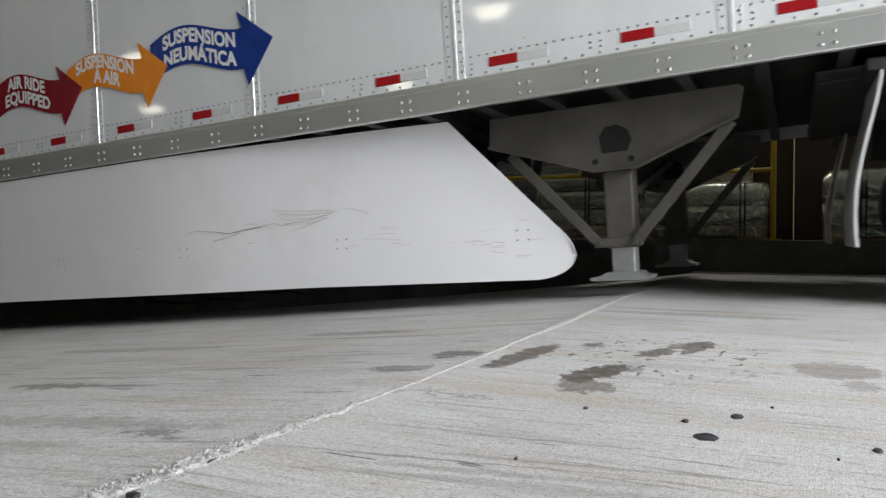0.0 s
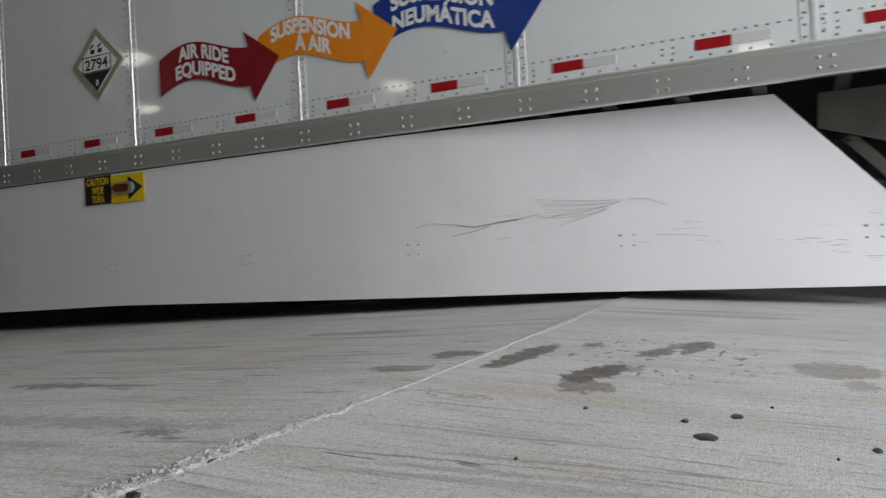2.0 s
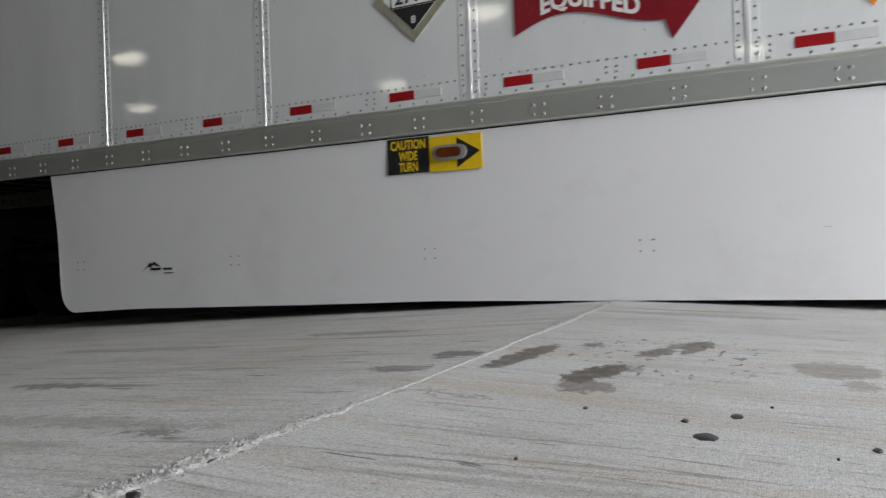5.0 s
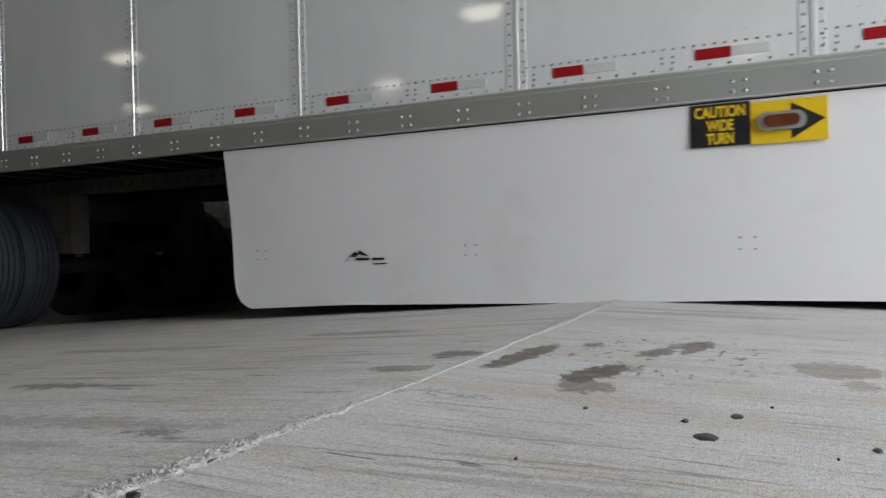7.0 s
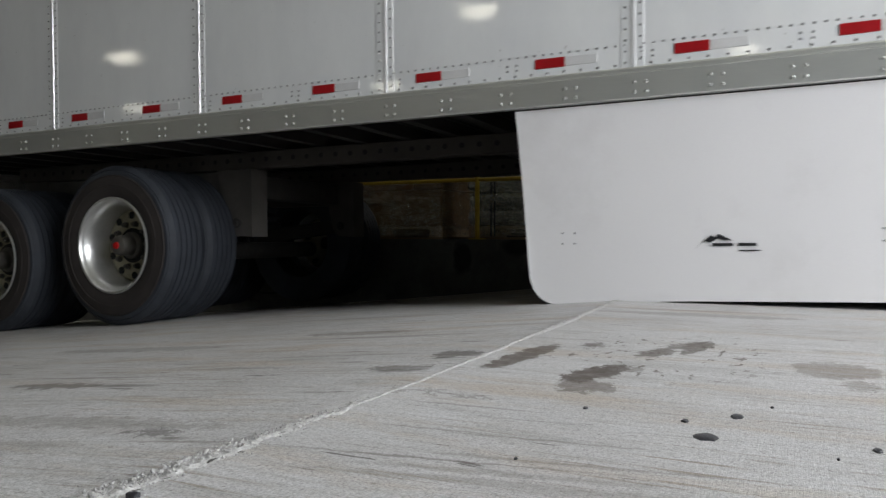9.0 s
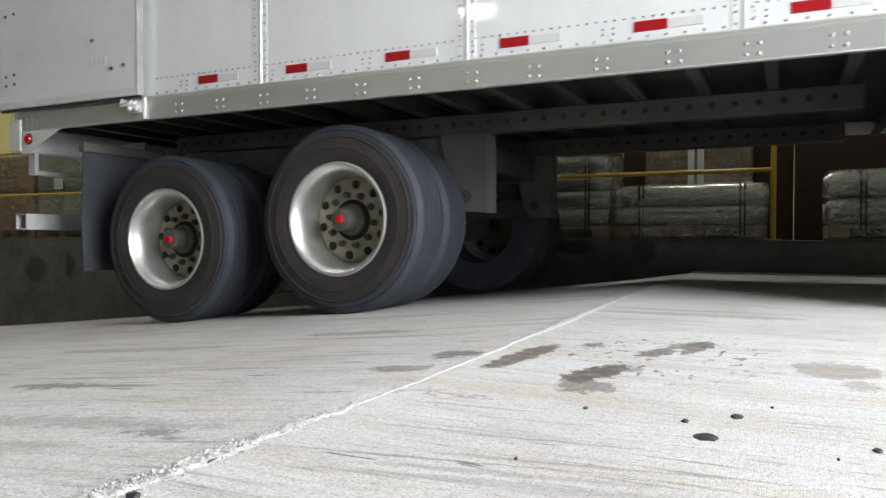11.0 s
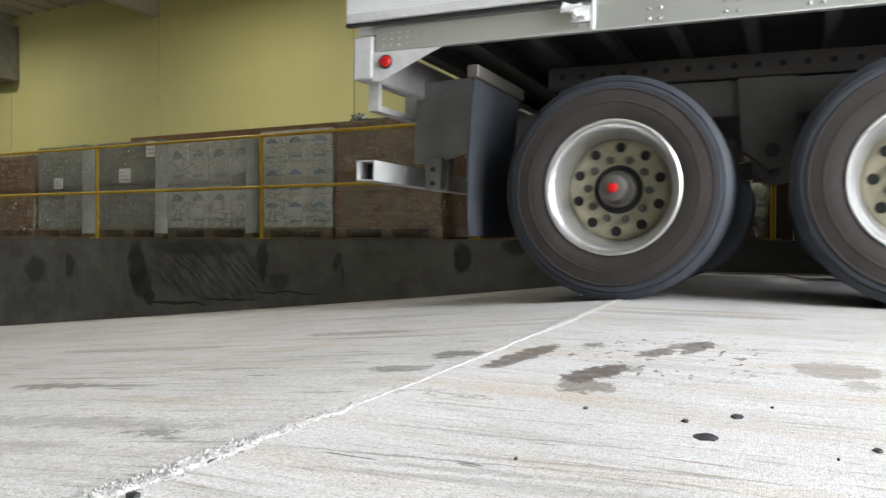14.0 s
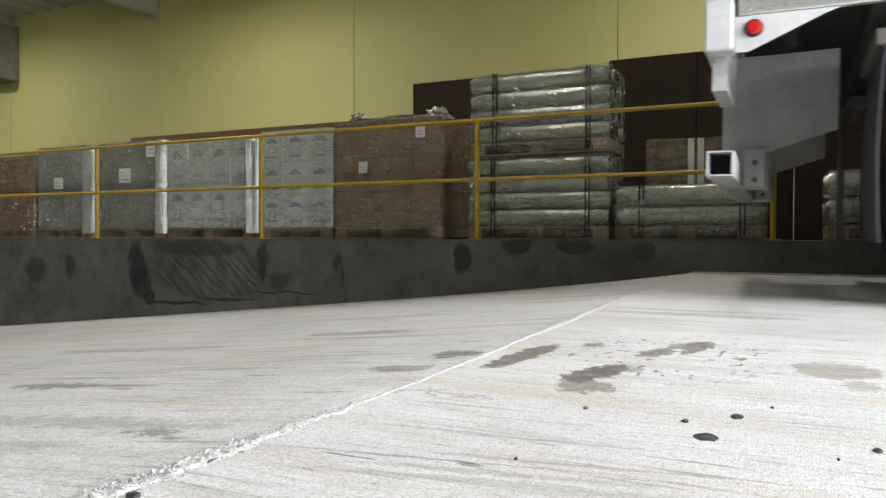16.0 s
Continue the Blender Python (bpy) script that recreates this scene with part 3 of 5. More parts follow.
# ---- setting ----
def build_ground():
    xs = sorted(set([-70, -50, -36, -26, -20, -16, -13] + [round(-11 + 0.25 * i, 3) for i in range(41)] + [CREST - 0.05, CREST, CREST + 0.05] + [0, 1, 2, 4, 8, 12, 20, 40, 70]))
    ys = [-60, -30, -20, -12, -6, -3, -1.5] + [round(0.25 * i, 3) for i in range(0, 25)] + [6.12]
    bm = bmesh.new()
    grid = [[bm.verts.new((x, y, ground_z(max(x, -13.5), y))) for y in ys] for x in xs]
    for i in range(len(xs) - 1):
        for j in range(len(ys) - 1):
            bm.faces.new((grid[i][j], grid[i + 1][j], grid[i + 1][j + 1], grid[i][j + 1]))
    g = thing("ground", bm, M_FLOOR, "pale worn concrete slab breaking into a ramp", "floor", kind="structure")
    # spalled mortar along the crest: a broken, lumpy strip, wide near the ramp foot, hair-thin beyond
    def joint_x(y):
        return float(np.interp(y, (0.4, 0.75, 1.2, 2.2, 4.5), (-0.674, -0.652, -0.638, -0.652, -0.698))) + 0.009 * noise.noise((y * 4.0, 7, 2)) + 0.0055 * noise.noise((y * 17.0, 1, 5))

    def joint_w(y):
        w = float(np.interp(y, (0.3, 0.55, 0.80, 0.90, 0.98, 1.10, 1.35, 1.9, 2.3, 3.0, 6.0), (0.026, 0.024, 0.020, 0.017, 0.011, 0.006, 0.0065, 0.010, 0.018, 0.014, 0.013)))
        return max(0.0008, w * (1 + 0.7 * noise.noise((y * 13.0, 3, 0)) + 0.4 * noise.noise((y * 41.0, 9, 0))))

    rnd = random.Random(5)
    vs, fs = [], []
    y, n, count = 0.30, 15, 0
    while y < 5.9:
        cx, w = joint_x(y), max(0.002, joint_w(y))
        near = min(1.0, w / 0.020)
        for k in range(n):
            u = -1 + 2 * k / (n - 1)
            x = cx + u * w * (1 + 0.3 * noise.noise((y * 60, u * 2.0, 9)))
            lump = noise.noise((x * 95, y * 70, 4)) + 0.7 * noise.noise((x * 230, y * 180, 8))
            edge = 1 - u * u * u * u
            z = ground_z(x, y) - 0.003 + edge * (0.0038 + near * (0.0022 + 0.0036 * lump))
            vs.append((x, y, z))
        if count:
            for k in range(n - 1):
                a = (count - 1) * n + k
                fs.append((a, a + 1, a + n + 1, a + n))
        count += 1
        y += 0.0028 if y < 1.2 else (0.005 if y < 2.6 else 0.02)
    me = bpy.data.meshes.new("floor_joint")
    me.from_pydata(vs, [], fs)
    me.materials.append(M_JOINT)
    me.shade_smooth()
    tagged(new("floor_joint", me), "crumbling pale mortar joint across the slab", "floor joint", kind="structure")
    # grit thrown out of it
    vs, fs = [], []
    for _ in range(5200):
        yy = 0.33 + 3.2 * rnd.random() ** 1.9
        w = joint_w(yy)
        if rnd.random() > w / 0.022:
            continue
        xx = joint_x(yy) + rnd.gauss(0, w * 0.62 if rnd.random() < 0.93 else 0.035)
        r = (0.0006 + 0.0017 * rnd.random() ** 2.5) * min(1.2, w / 0.018)
        lift = ground_z(xx, yy) + r * 0.4 + (0.004 if abs(xx - joint_x(yy)) < w * 0.6 else 0)
        base = len(vs)
        rot = Euler((rnd.random() * 6, rnd.random() * 6, rnd.random() * 6)).to_matrix()
        for d in ((1, 0, 0), (-1, 0, 0), (0, 1.3, 0), (0, -1.3, 0), (0, 0, 0.8), (0, 0, -0.8)):
            q = rot @ Vector(d) * (r * rnd.uniform(0.75, 1.25))
            vs.append((xx + q.x, yy + q.y, lift + q.z))
        for f in ((0, 2, 4), (2, 1, 4), (1, 3, 4), (3, 0, 4), (2, 0, 5), (1, 2, 5), (3, 1, 5), (0, 3, 5)):
            fs.append([base + k for k in f])
    me = bpy.data.meshes.new("joint_crumbs")
    me.from_pydata(vs, [], fs)
    me.materials.append(M_JOINT)
    tagged(new("joint_crumbs", me), "crumbling pale mortar and grit along the joint", "crumbs", kind="stuff")
    # dark open breaks along the lower side of the mortar
    bm = bmesh.new()
    prev = None
    y = 0.5
    while y < 1.15:
        open_w = 0.0040 * (-0.12 + 1.2 * noise.noise((y * 11.0, 11, 3)) + 0.8 * noise.noise((y * 43.0, 5, 3)))
        if open_w > 0.0003:
            cx = joint_x(y) + 0.9 * joint_w(y) + 0.004 * noise.noise((y * 25, 4, 4))
            row = [bm.verts.new((cx - open_w, y, 0.0026)), bm.verts.new((cx + open_w, y, 0.0026))]
            if prev:
                bm.faces.new((prev[0], prev[1], row[1], row[0]))
            prev = row
        else:
            prev = None
        y += 0.004
    thing("floor_crack", bm, M_BOGIE, "thin dark broken crack beside the joint", "crack", kind="structure")
    # faint saw cuts
    for nm, q in (("saw_cut", ((-0.20, 1.045), (0.6, 1.128))),):
        (xa, ya), (xb, yb) = q
        bm = bmesh.new()
        prev = None
        for i in range(61):
            u = i / 60
            x, y = xa + (xb - xa) * u, ya + (yb - ya) * u
            wv = 0.0007 * max(0.0, 0.6 + 1.2 * noise.noise((u * 17, xa * 9, 1)))
            dx, dy = (0, wv) if nm == "saw_cut" and abs(xb - xa) > 0.2 else (wv, 0)
            row = [bm.verts.new((x - dx, y - dy, 0.0012)), bm.verts.new((x + dx, y + dy, 0.0012))]
            if prev:
                bm.faces.new((prev[0], prev[1], row[1], row[0]))
            prev = row
        thing(nm, bm, M_STEEL, "faint broken saw cut in the slab", "saw cut", kind="structure")
    bm = bmesh.new()
    bmesh.ops.create_icosphere(bm, subdivisions=2, radius=1)
    for v in bm.verts:
        k = 0.8 + 0.5 * noise.noise(v.co * 1.9)
        v.co = (-0.622 + v.co.x * k * 0.011, 0.556 + v.co.y * k * 0.008, 0.003 + v.co.z * k * 0.006)
    thing("stone_chip", bm, M_TAR, "dark stone chip lying beside the joint", "stone chip", smooth=True)
    # tar drips
    for n, (tx, ty, rx, ry) in enumerate([(-0.099, 1.069, 0.018, 0.020), (-0.068, 1.212, 0.010, 0.017), (-0.137, 1.148, 0.006, 0.010),
                                          (-0.293, 1.166, 0.004, 0.008), (-0.304, 0.86, 0.0025, 0.004), (0.109, 1.095, 0.006, 0.012), (0.06, 1.03, 0.002, 0.004), (-0.02, 1.30, 0.003, 0.006)]):
        bm = bmesh.new()
        ring0 = []
        ring1 = []
        for i in range(20):
            t = 2 * math.pi * i / 20
            k = 1 + 0.22 * noise.noise((math.cos(t) * 1.7 + n, math.sin(t) * 1.7, n * 3.0))
            ring0.append(bm.verts.new((tx + rx * k * math.cos(t), ty + ry * k * math.sin(t), 0.0)))
            ring1.append(bm.verts.new((tx + rx * 0.75 * k * math.cos(t), ty + ry * 0.75 * k * math.sin(t), 0.0022)))
        for i in range(20):
            j = (i + 1) % 20
            bm.faces.new((ring0[i], ring0[j], ring1[j], ring1[i]))
        bm.faces.new(ring1)
        thing("tar_spot", bm, M_TAR, "small black tar drip stuck to the concrete", "tar spot", "tar spots on the slab", smooth=True)


DOCK_Y, DOCK_Z, WALL_Y, ROOF_Z = 6.02, 0.256, 12.0, 5.75


def build_shell():
    bm = box(bmesh.new(), -30, 14, DOCK_Y, WALL_Y, -2.2, DOCK_Z)
    bmesh.ops.bevel(bm, geom=[e for e in bm.edges if all(abs(v.co.y - DOCK_Y) < 1e-4 and v.co.z > 0 for v in e.verts)], offset=0.02, segments=2, affect="EDGES")
    thing("loading_dock", bm, M_DOCK, "dark scuffed concrete loading dock with worn edge", "loading dock", kind="structure")
    # low kerb at the foot of the level part
    bm = soft_box(CREST, 14, DOCK_Y - 0.055, DOCK_Y - 0.002, -0.05, 0.012, 0.006)
    thing("dock_kerb", bm, M_JOINT, "thin pale concrete fillet along the dock foot", "kerb", kind="structure")
    # back wall of tall panels
    wall = tagged(new("wall_north"), "pale yellow panelled warehouse wall", "wall", kind="structure")
    pw = 5.02
    me = mesh_of("wall_panel", soft_box(0.006, pw - 0.006, 0, 0.18, DOCK_Z, ROOF_Z, 0.004, 1), M_WALL)
    x = -12.56 - 4 * pw
    while x < 6:
        share("wall_panel", me, wall, Matrix.Translation((x, WALL_Y, 0)))
        x += pw
    bm = box(bmesh.new(), -34, 6, WALL_Y + 0.17, WALL_Y + 0.3, -2.3, ROOF_Z + 0.3)
    part("wall_backing", bm, M_BLACK, wall)
    # other walls, unseen, grey kept dark against bounce, with truck openings for daylight
    bm = box(bmesh.new(), -45.2, -45, -30, 12.3, -2, 5.9)
    thing("wall_west", bm, M_GREYWALL, "plain grey end wall", "wall", kind="structure")
    bm = bmesh.new()
    box(bm, 6, 6.2, -30, -8.0, 0, 5.9)
    box(bm, 6, 6.2, 7.5, 12.3, 0, 5.9)
    box(bm, 6, 6.2, -8.0, 7.5, 5.6, 5.9)
    thing("wall_east", bm, M_GREYWALL, "grey end wall with a wide open truck bay", "wall", kind="structure")
    bm = bmesh.new()
    box(bm, -45.2, -5.5, -30.2, -30, -2, 5.9)
    box(bm, -5.5, 6.2, -30.2, -30, 5.6, 5.9)
    thing("wall_south", bm, M_WALL, "unseen pale yellow wall with a wide opening added for daylight", "wall", kind="structure")
    # roof deck with ribs and beams
    bm = box(bmesh.new(), -45.2, 6.2, -30.2, 12.4, ROOF_Z, ROOF_Z + 0.12)
    x = -24.0
    while x < 4:
        box(bm, x, x + 0.06, 4.0, WALL_Y, ROOF_Z - 0.05, ROOF_Z + 0.01)
        x += 0.6
    for y in (8.6, 3.0, -6, -13, -20):
        box(bm, -45, 6, y - 0.06, y + 0.06, ROOF_Z - 0.4, ROOF_Z - 0.002)
        box(bm, -45, 6, y - 0.15, y + 0.15, ROOF_Z - 0.43, ROOF_Z - 0.4)
    for x in (-17.6, -12.7, -7.6, -2.6):
        box(bm, x - 0.08, x + 0.08, 2.0, WALL_Y - 0.01, ROOF_Z - 0.62, ROOF_Z - 0.004)
    thing("ceiling", bm, M_CEIL, "cream steel roof deck with beams", "ceiling", kind="structure")


def build_duct():
    """Corrugated metal box high on the back wall."""
    bm = bmesh.new()
    pts = []
    n = 44
    for i in range(n):
        x = -19.2 + 1.95 * i / (n - 1)
        pts.append((x, 11.35 + (0.06 if i % 2 else 0.0)))
    lo = [bm.verts.new((x, y, 4.12)) for x, y in pts] + [bm.verts.new((-17.25, 11.98, 4.12)), bm.verts.new((-19.2, 11.98, 4.12))]
    hi = [bm.verts.new((v.co.x, v.co.y, 5.45)) for v in lo]
    for i in range(len(lo)):
        j = (i + 1) % len(lo)
        bm.faces.new((lo[i], lo[j], hi[j], hi[i]))
    bm.faces.new(lo[::-1])
    bm.faces.new(hi)
    bmesh.ops.recalc_face_normals(bm, faces=bm.faces[:])
    thing("door_housing", bm, M_GALV, "corrugated galvanised housing fixed high on the wall", "housing")


def high_bay():
    e = group_of("ceiling_light", "boxy white high-bay ceiling light, lit", "ceiling light", "high-bay lights")
    bm = bmesh.new()
    for q in ((-0.6, -0.56, -0.3, 0.3), (0.56, 0.6, -0.3, 0.3), (-0.56, 0.56, -0.3, -0.27), (-0.56, 0.56, 0.27, 0.3)):
        box(bm, *q, -0.06, 0.10)
    box(bm, -0.56, 0.56, -0.27, 0.27, 0.06, 0.10)
    part("housing", bm, M_WHITE, e)
    # deep drop lens, tapered towards its foot
    bm = soft_box(-0.40, 0.40, -0.25, 0.25, -0.22, 0.05, 0.03, 2)
    for v in bm.verts:
        k = 1 - 0.28 * (0.05 - v.co.z) / 0.27
        v.co.x, v.co.y = v.co.x * k, v.co.y * k
    part("diffuser", bm, M_LAMPGLASS, e, "glowing warm drop lens")
    for hx in (-0.45, 0.45):
        part("hanger", tube(bmesh.new(), (hx, 0, 0.1), (hx, 0, 0.37), 0.008, 6), M_STEEL, e)
    return e


def build_lamps():
    first = high_bay()
    first.matrix_basis = Matrix.Translation((*LAMPS[0], LAMP_Z - 0.13))
    # the fixtures at y > 0 are unseen additions that go with the fill lamps
    for lx, ly in LAMPS[1:]:
        copy_thing(first, Matrix.Translation((lx, ly, LAMP_Z - 0.13)))


def build_railing():
    e = group_of("railing", "yellow painted pipe guard railing along the dock edge", "railing", m=Matrix.Translation((0, DOCK_Y + 0.11, DOCK_Z)))
    posts = [-0.10 - 2.442 * i for i in range(9)]
    bm = bmesh.new()
    tube(bm, (0, 0, 0), (0, 0, 1.075), 0.021, 12)
    box(bm, -0.06, 0.06, -0.06, 0.06, 0, 0.012)
    me = mesh_of("post", bm, M_RAIL, True)
    for x in posts:
        share("post", me, e, Matrix.Translation((x, 0, 0)))
    for nm, z in (("top_rail", 1.075), ("mid_rail", 0.54)):
        bm = bmesh.new()
        tube(bm, (posts[-1], 0, z), (-0.10, 0, z), 0.018, 12)
        part(nm, bm, M_RAIL, e, smooth=True)


# ---- the trailer ----
PANEL = 0.6096 * 2
SEAM0 = -0.17            # a post line on the near side
FRONT, REAR, WIDE, TOP = 7.75, -8.33, 2.59, 3.98


def rivet(bm, x, y, z, r=0.005, h=0.004, seg=6):
    """Small dome that sticks out towards -y."""
    a = [bm.verts.new((x + r * math.cos(t), y, z + r * math.sin(t))) for t in (2 * math.pi * i / seg for i in range(seg))]
    b = [bm.verts.new((x + 0.6 * r * math.cos(t), y - h, z + 0.6 * r * math.sin(t))) for t in (2 * math.pi * i / seg for i in range(seg))]
    for i in range(seg):
        j = (i + 1) % seg
        bm.faces.new((a[j], a[i], b[i], b[j]))
    bm.faces.new(b[::-1])


def wave_arrow(x0, z0, L, body, head, flip=0.03):
    """Outline of a waving arrow that points along +x: (points, bend)."""
    def bend(x):
        u = (x - x0) / L
        return 0.065 * math.sin(2 * math.pi * (u * 0.95 + 0.0)) * (1 - 0.25 * u) + flip * u
    n = 22
    xb = x0 + L * 0.765
    low = [(x0 + (xb - x0) * i / n, z0 - body / 2 + bend(x0 + (xb - x0) * i / n)) for i in range(n + 1)]
    upp = [(x, z + body) for x, z in reversed(low)]
    zc = z0 + bend(xb)
    pts = low + [(xb + 0.03, zc - head / 2 - 0.01), (x0 + L, zc + 0.025), (xb - 0.035, zc + head / 2 + 0.015)] + upp
    return pts, bend


def build_wheel_mesh(inner=False):
    """Meshes of one dual wheel, axis along y, outer face at y = 0 towards -y."""
    R = WHEEL_R
    tyre = bmesh.new()
    prof = [(0.012, 0.300), (0.004, 0.320), (-0.004, 0.360), (-0.002, 0.400), (0.006, 0.445), (0.018, 0.472), (0.030, 0.484), (0.045, R - 0.002)]
    tread = []
    y = 0.045
    for k in range(5):
        tread += [(y, R), (y + 0.030, R), (y + 0.033, R - 0.014), (y + 0.040, R - 0.014)]
        y += 0.043
    revolve(tyre, prof[:3] + [(-0.003, 0.372), (-0.006, 0.374), (-0.006, 0.379), (-0.003, 0.381), (-0.002, 0.400), (0.003, 0.428), (0.000, 0.430), (0.000, 0.436), (0.010, 0.440)], 64)
    # side shoulders only; the tread is a mesh of its own
    tr = bmesh.new()
    revolve(tr, [(0.010, 0.440), (0.008, 0.446), (0.012, 0.462), (0.022, 0.466), (0.018, 0.472), (0.030, 0.484), (0.045, R - 0.002)] + tread + [(0.262, R - 0.002), (0.275, 0.475), (0.283, 0.40), (0.270, 0.29)], 64)
    rim = bmesh.new()
    revolve(rim, [(0.016, 0.302), (0.004, 0.302), (0.000, 0.296), (0.002, 0.288), (0.014, 0.284), (0.022, 0.276), (0.040, 0.262), (0.085, 0.250), (0.145, 0.241), (0.190, 0.236), (0.23, 0.236), (0.27, 0.285)], 64)
    disc = bmesh.new()
    revolve(disc, [(0.196, 0.238), (0.184, 0.228), (0.174, 0.205), (0.170, 0.150), (0.170, 0.060), (0.19, 0.055)], 48)
    # solid black plugs in place of the shaded hand holes
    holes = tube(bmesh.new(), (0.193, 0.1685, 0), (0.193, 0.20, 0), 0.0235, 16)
    nuts = tube(bmesh.new(), (0.140, 0.167, 0), (0.140, 0.144, 0), 0.0205, 6, 0.0180)
    tube(nuts, (0.140, 0.145, 0), (0.140, 0.132, 0), 0.012, 8)
    hub = bmesh.new()
    revolve(hub, [(0.170, 0.088), (0.150, 0.086), (0.143, 0.080), (0.138, 0.068), (0.070, 0.064), (0.050, 0.058), (0.042, 0.042), (0.042, 0.0)], 32)
    cap = bmesh.new()
    revolve(cap, [(0.042, 0.023), (0.032, 0.021), (0.029, 0.0)], 20)
    # black ring for the shade in the recess round the hub
    ring = bmesh.new()
    revolve(ring, [(0.1695, 0.112), (0.164, 0.110), (0.162, 0.088), (0.168, 0.084)], 32)
    return [("sidewall", mesh_of("sidewall", tyre, M_TYRE, True), "brown dusty tyre sidewall"),
            ("tread", mesh_of("tread", tr, M_TREAD, True), "ribbed dark tread"),
            ("rim", mesh_of("rim", rim, M_RIM, True), "bright aluminium rim"),
            ("disc", mesh_of("disc", disc, M_DISC, True), "dull tan-grey wheel disc"),
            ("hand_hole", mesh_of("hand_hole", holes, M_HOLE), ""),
            ("wheel_nut", mesh_of("wheel_nut", nuts, M_NUT), ""),
            ("hub", mesh_of("hub", hub, M_STEEL, True), "grey oil-bath hub"),
            ("hub_plug", mesh_of("hub_plug", cap, M_REDLENS, True), "red rubber hub plug"),
            ("hub_ring", mesh_of("hub_ring", ring, M_HOLE, True), "")]


WHEEL_PARTS = build_wheel_mesh()
WHEELS = []


def wheel(parent, x, y, far=False):
    """A dual wheel as a keyed part: the outer tyre with its rim, and the inner tyre behind it."""
    w = new("wheel")
    w.parent = parent
    tagged(w, "dual trailer wheel with polished rim and red hub plug")
    turn = Matrix.Rotation(math.pi, 4, "Z") if far else Matrix.Identity(4)
    for nm, me, lb in WHEEL_PARTS:
        if nm in ("hand_hole", "wheel_nut"):
            for i in range(10):
                share(nm, me, w, turn @ Matrix.Rotation(2 * math.pi * (i + (0.5 if nm == "wheel_nut" else 0)) / 10, 4, "Y"))
        else:
            tagged(share(nm, me, w, turn), lb)
    for nm, me, lb in WHEEL_PARTS[:2]:
        s = share("inner_" + nm, me, w, turn @ Matrix.Translation((0, 0.31, 0)))
        tagged(s, lb)
    w.matrix_basis = Matrix.Translation((x, y, 0.36))
    WHEELS.append((w, x, y, parent))
    return w


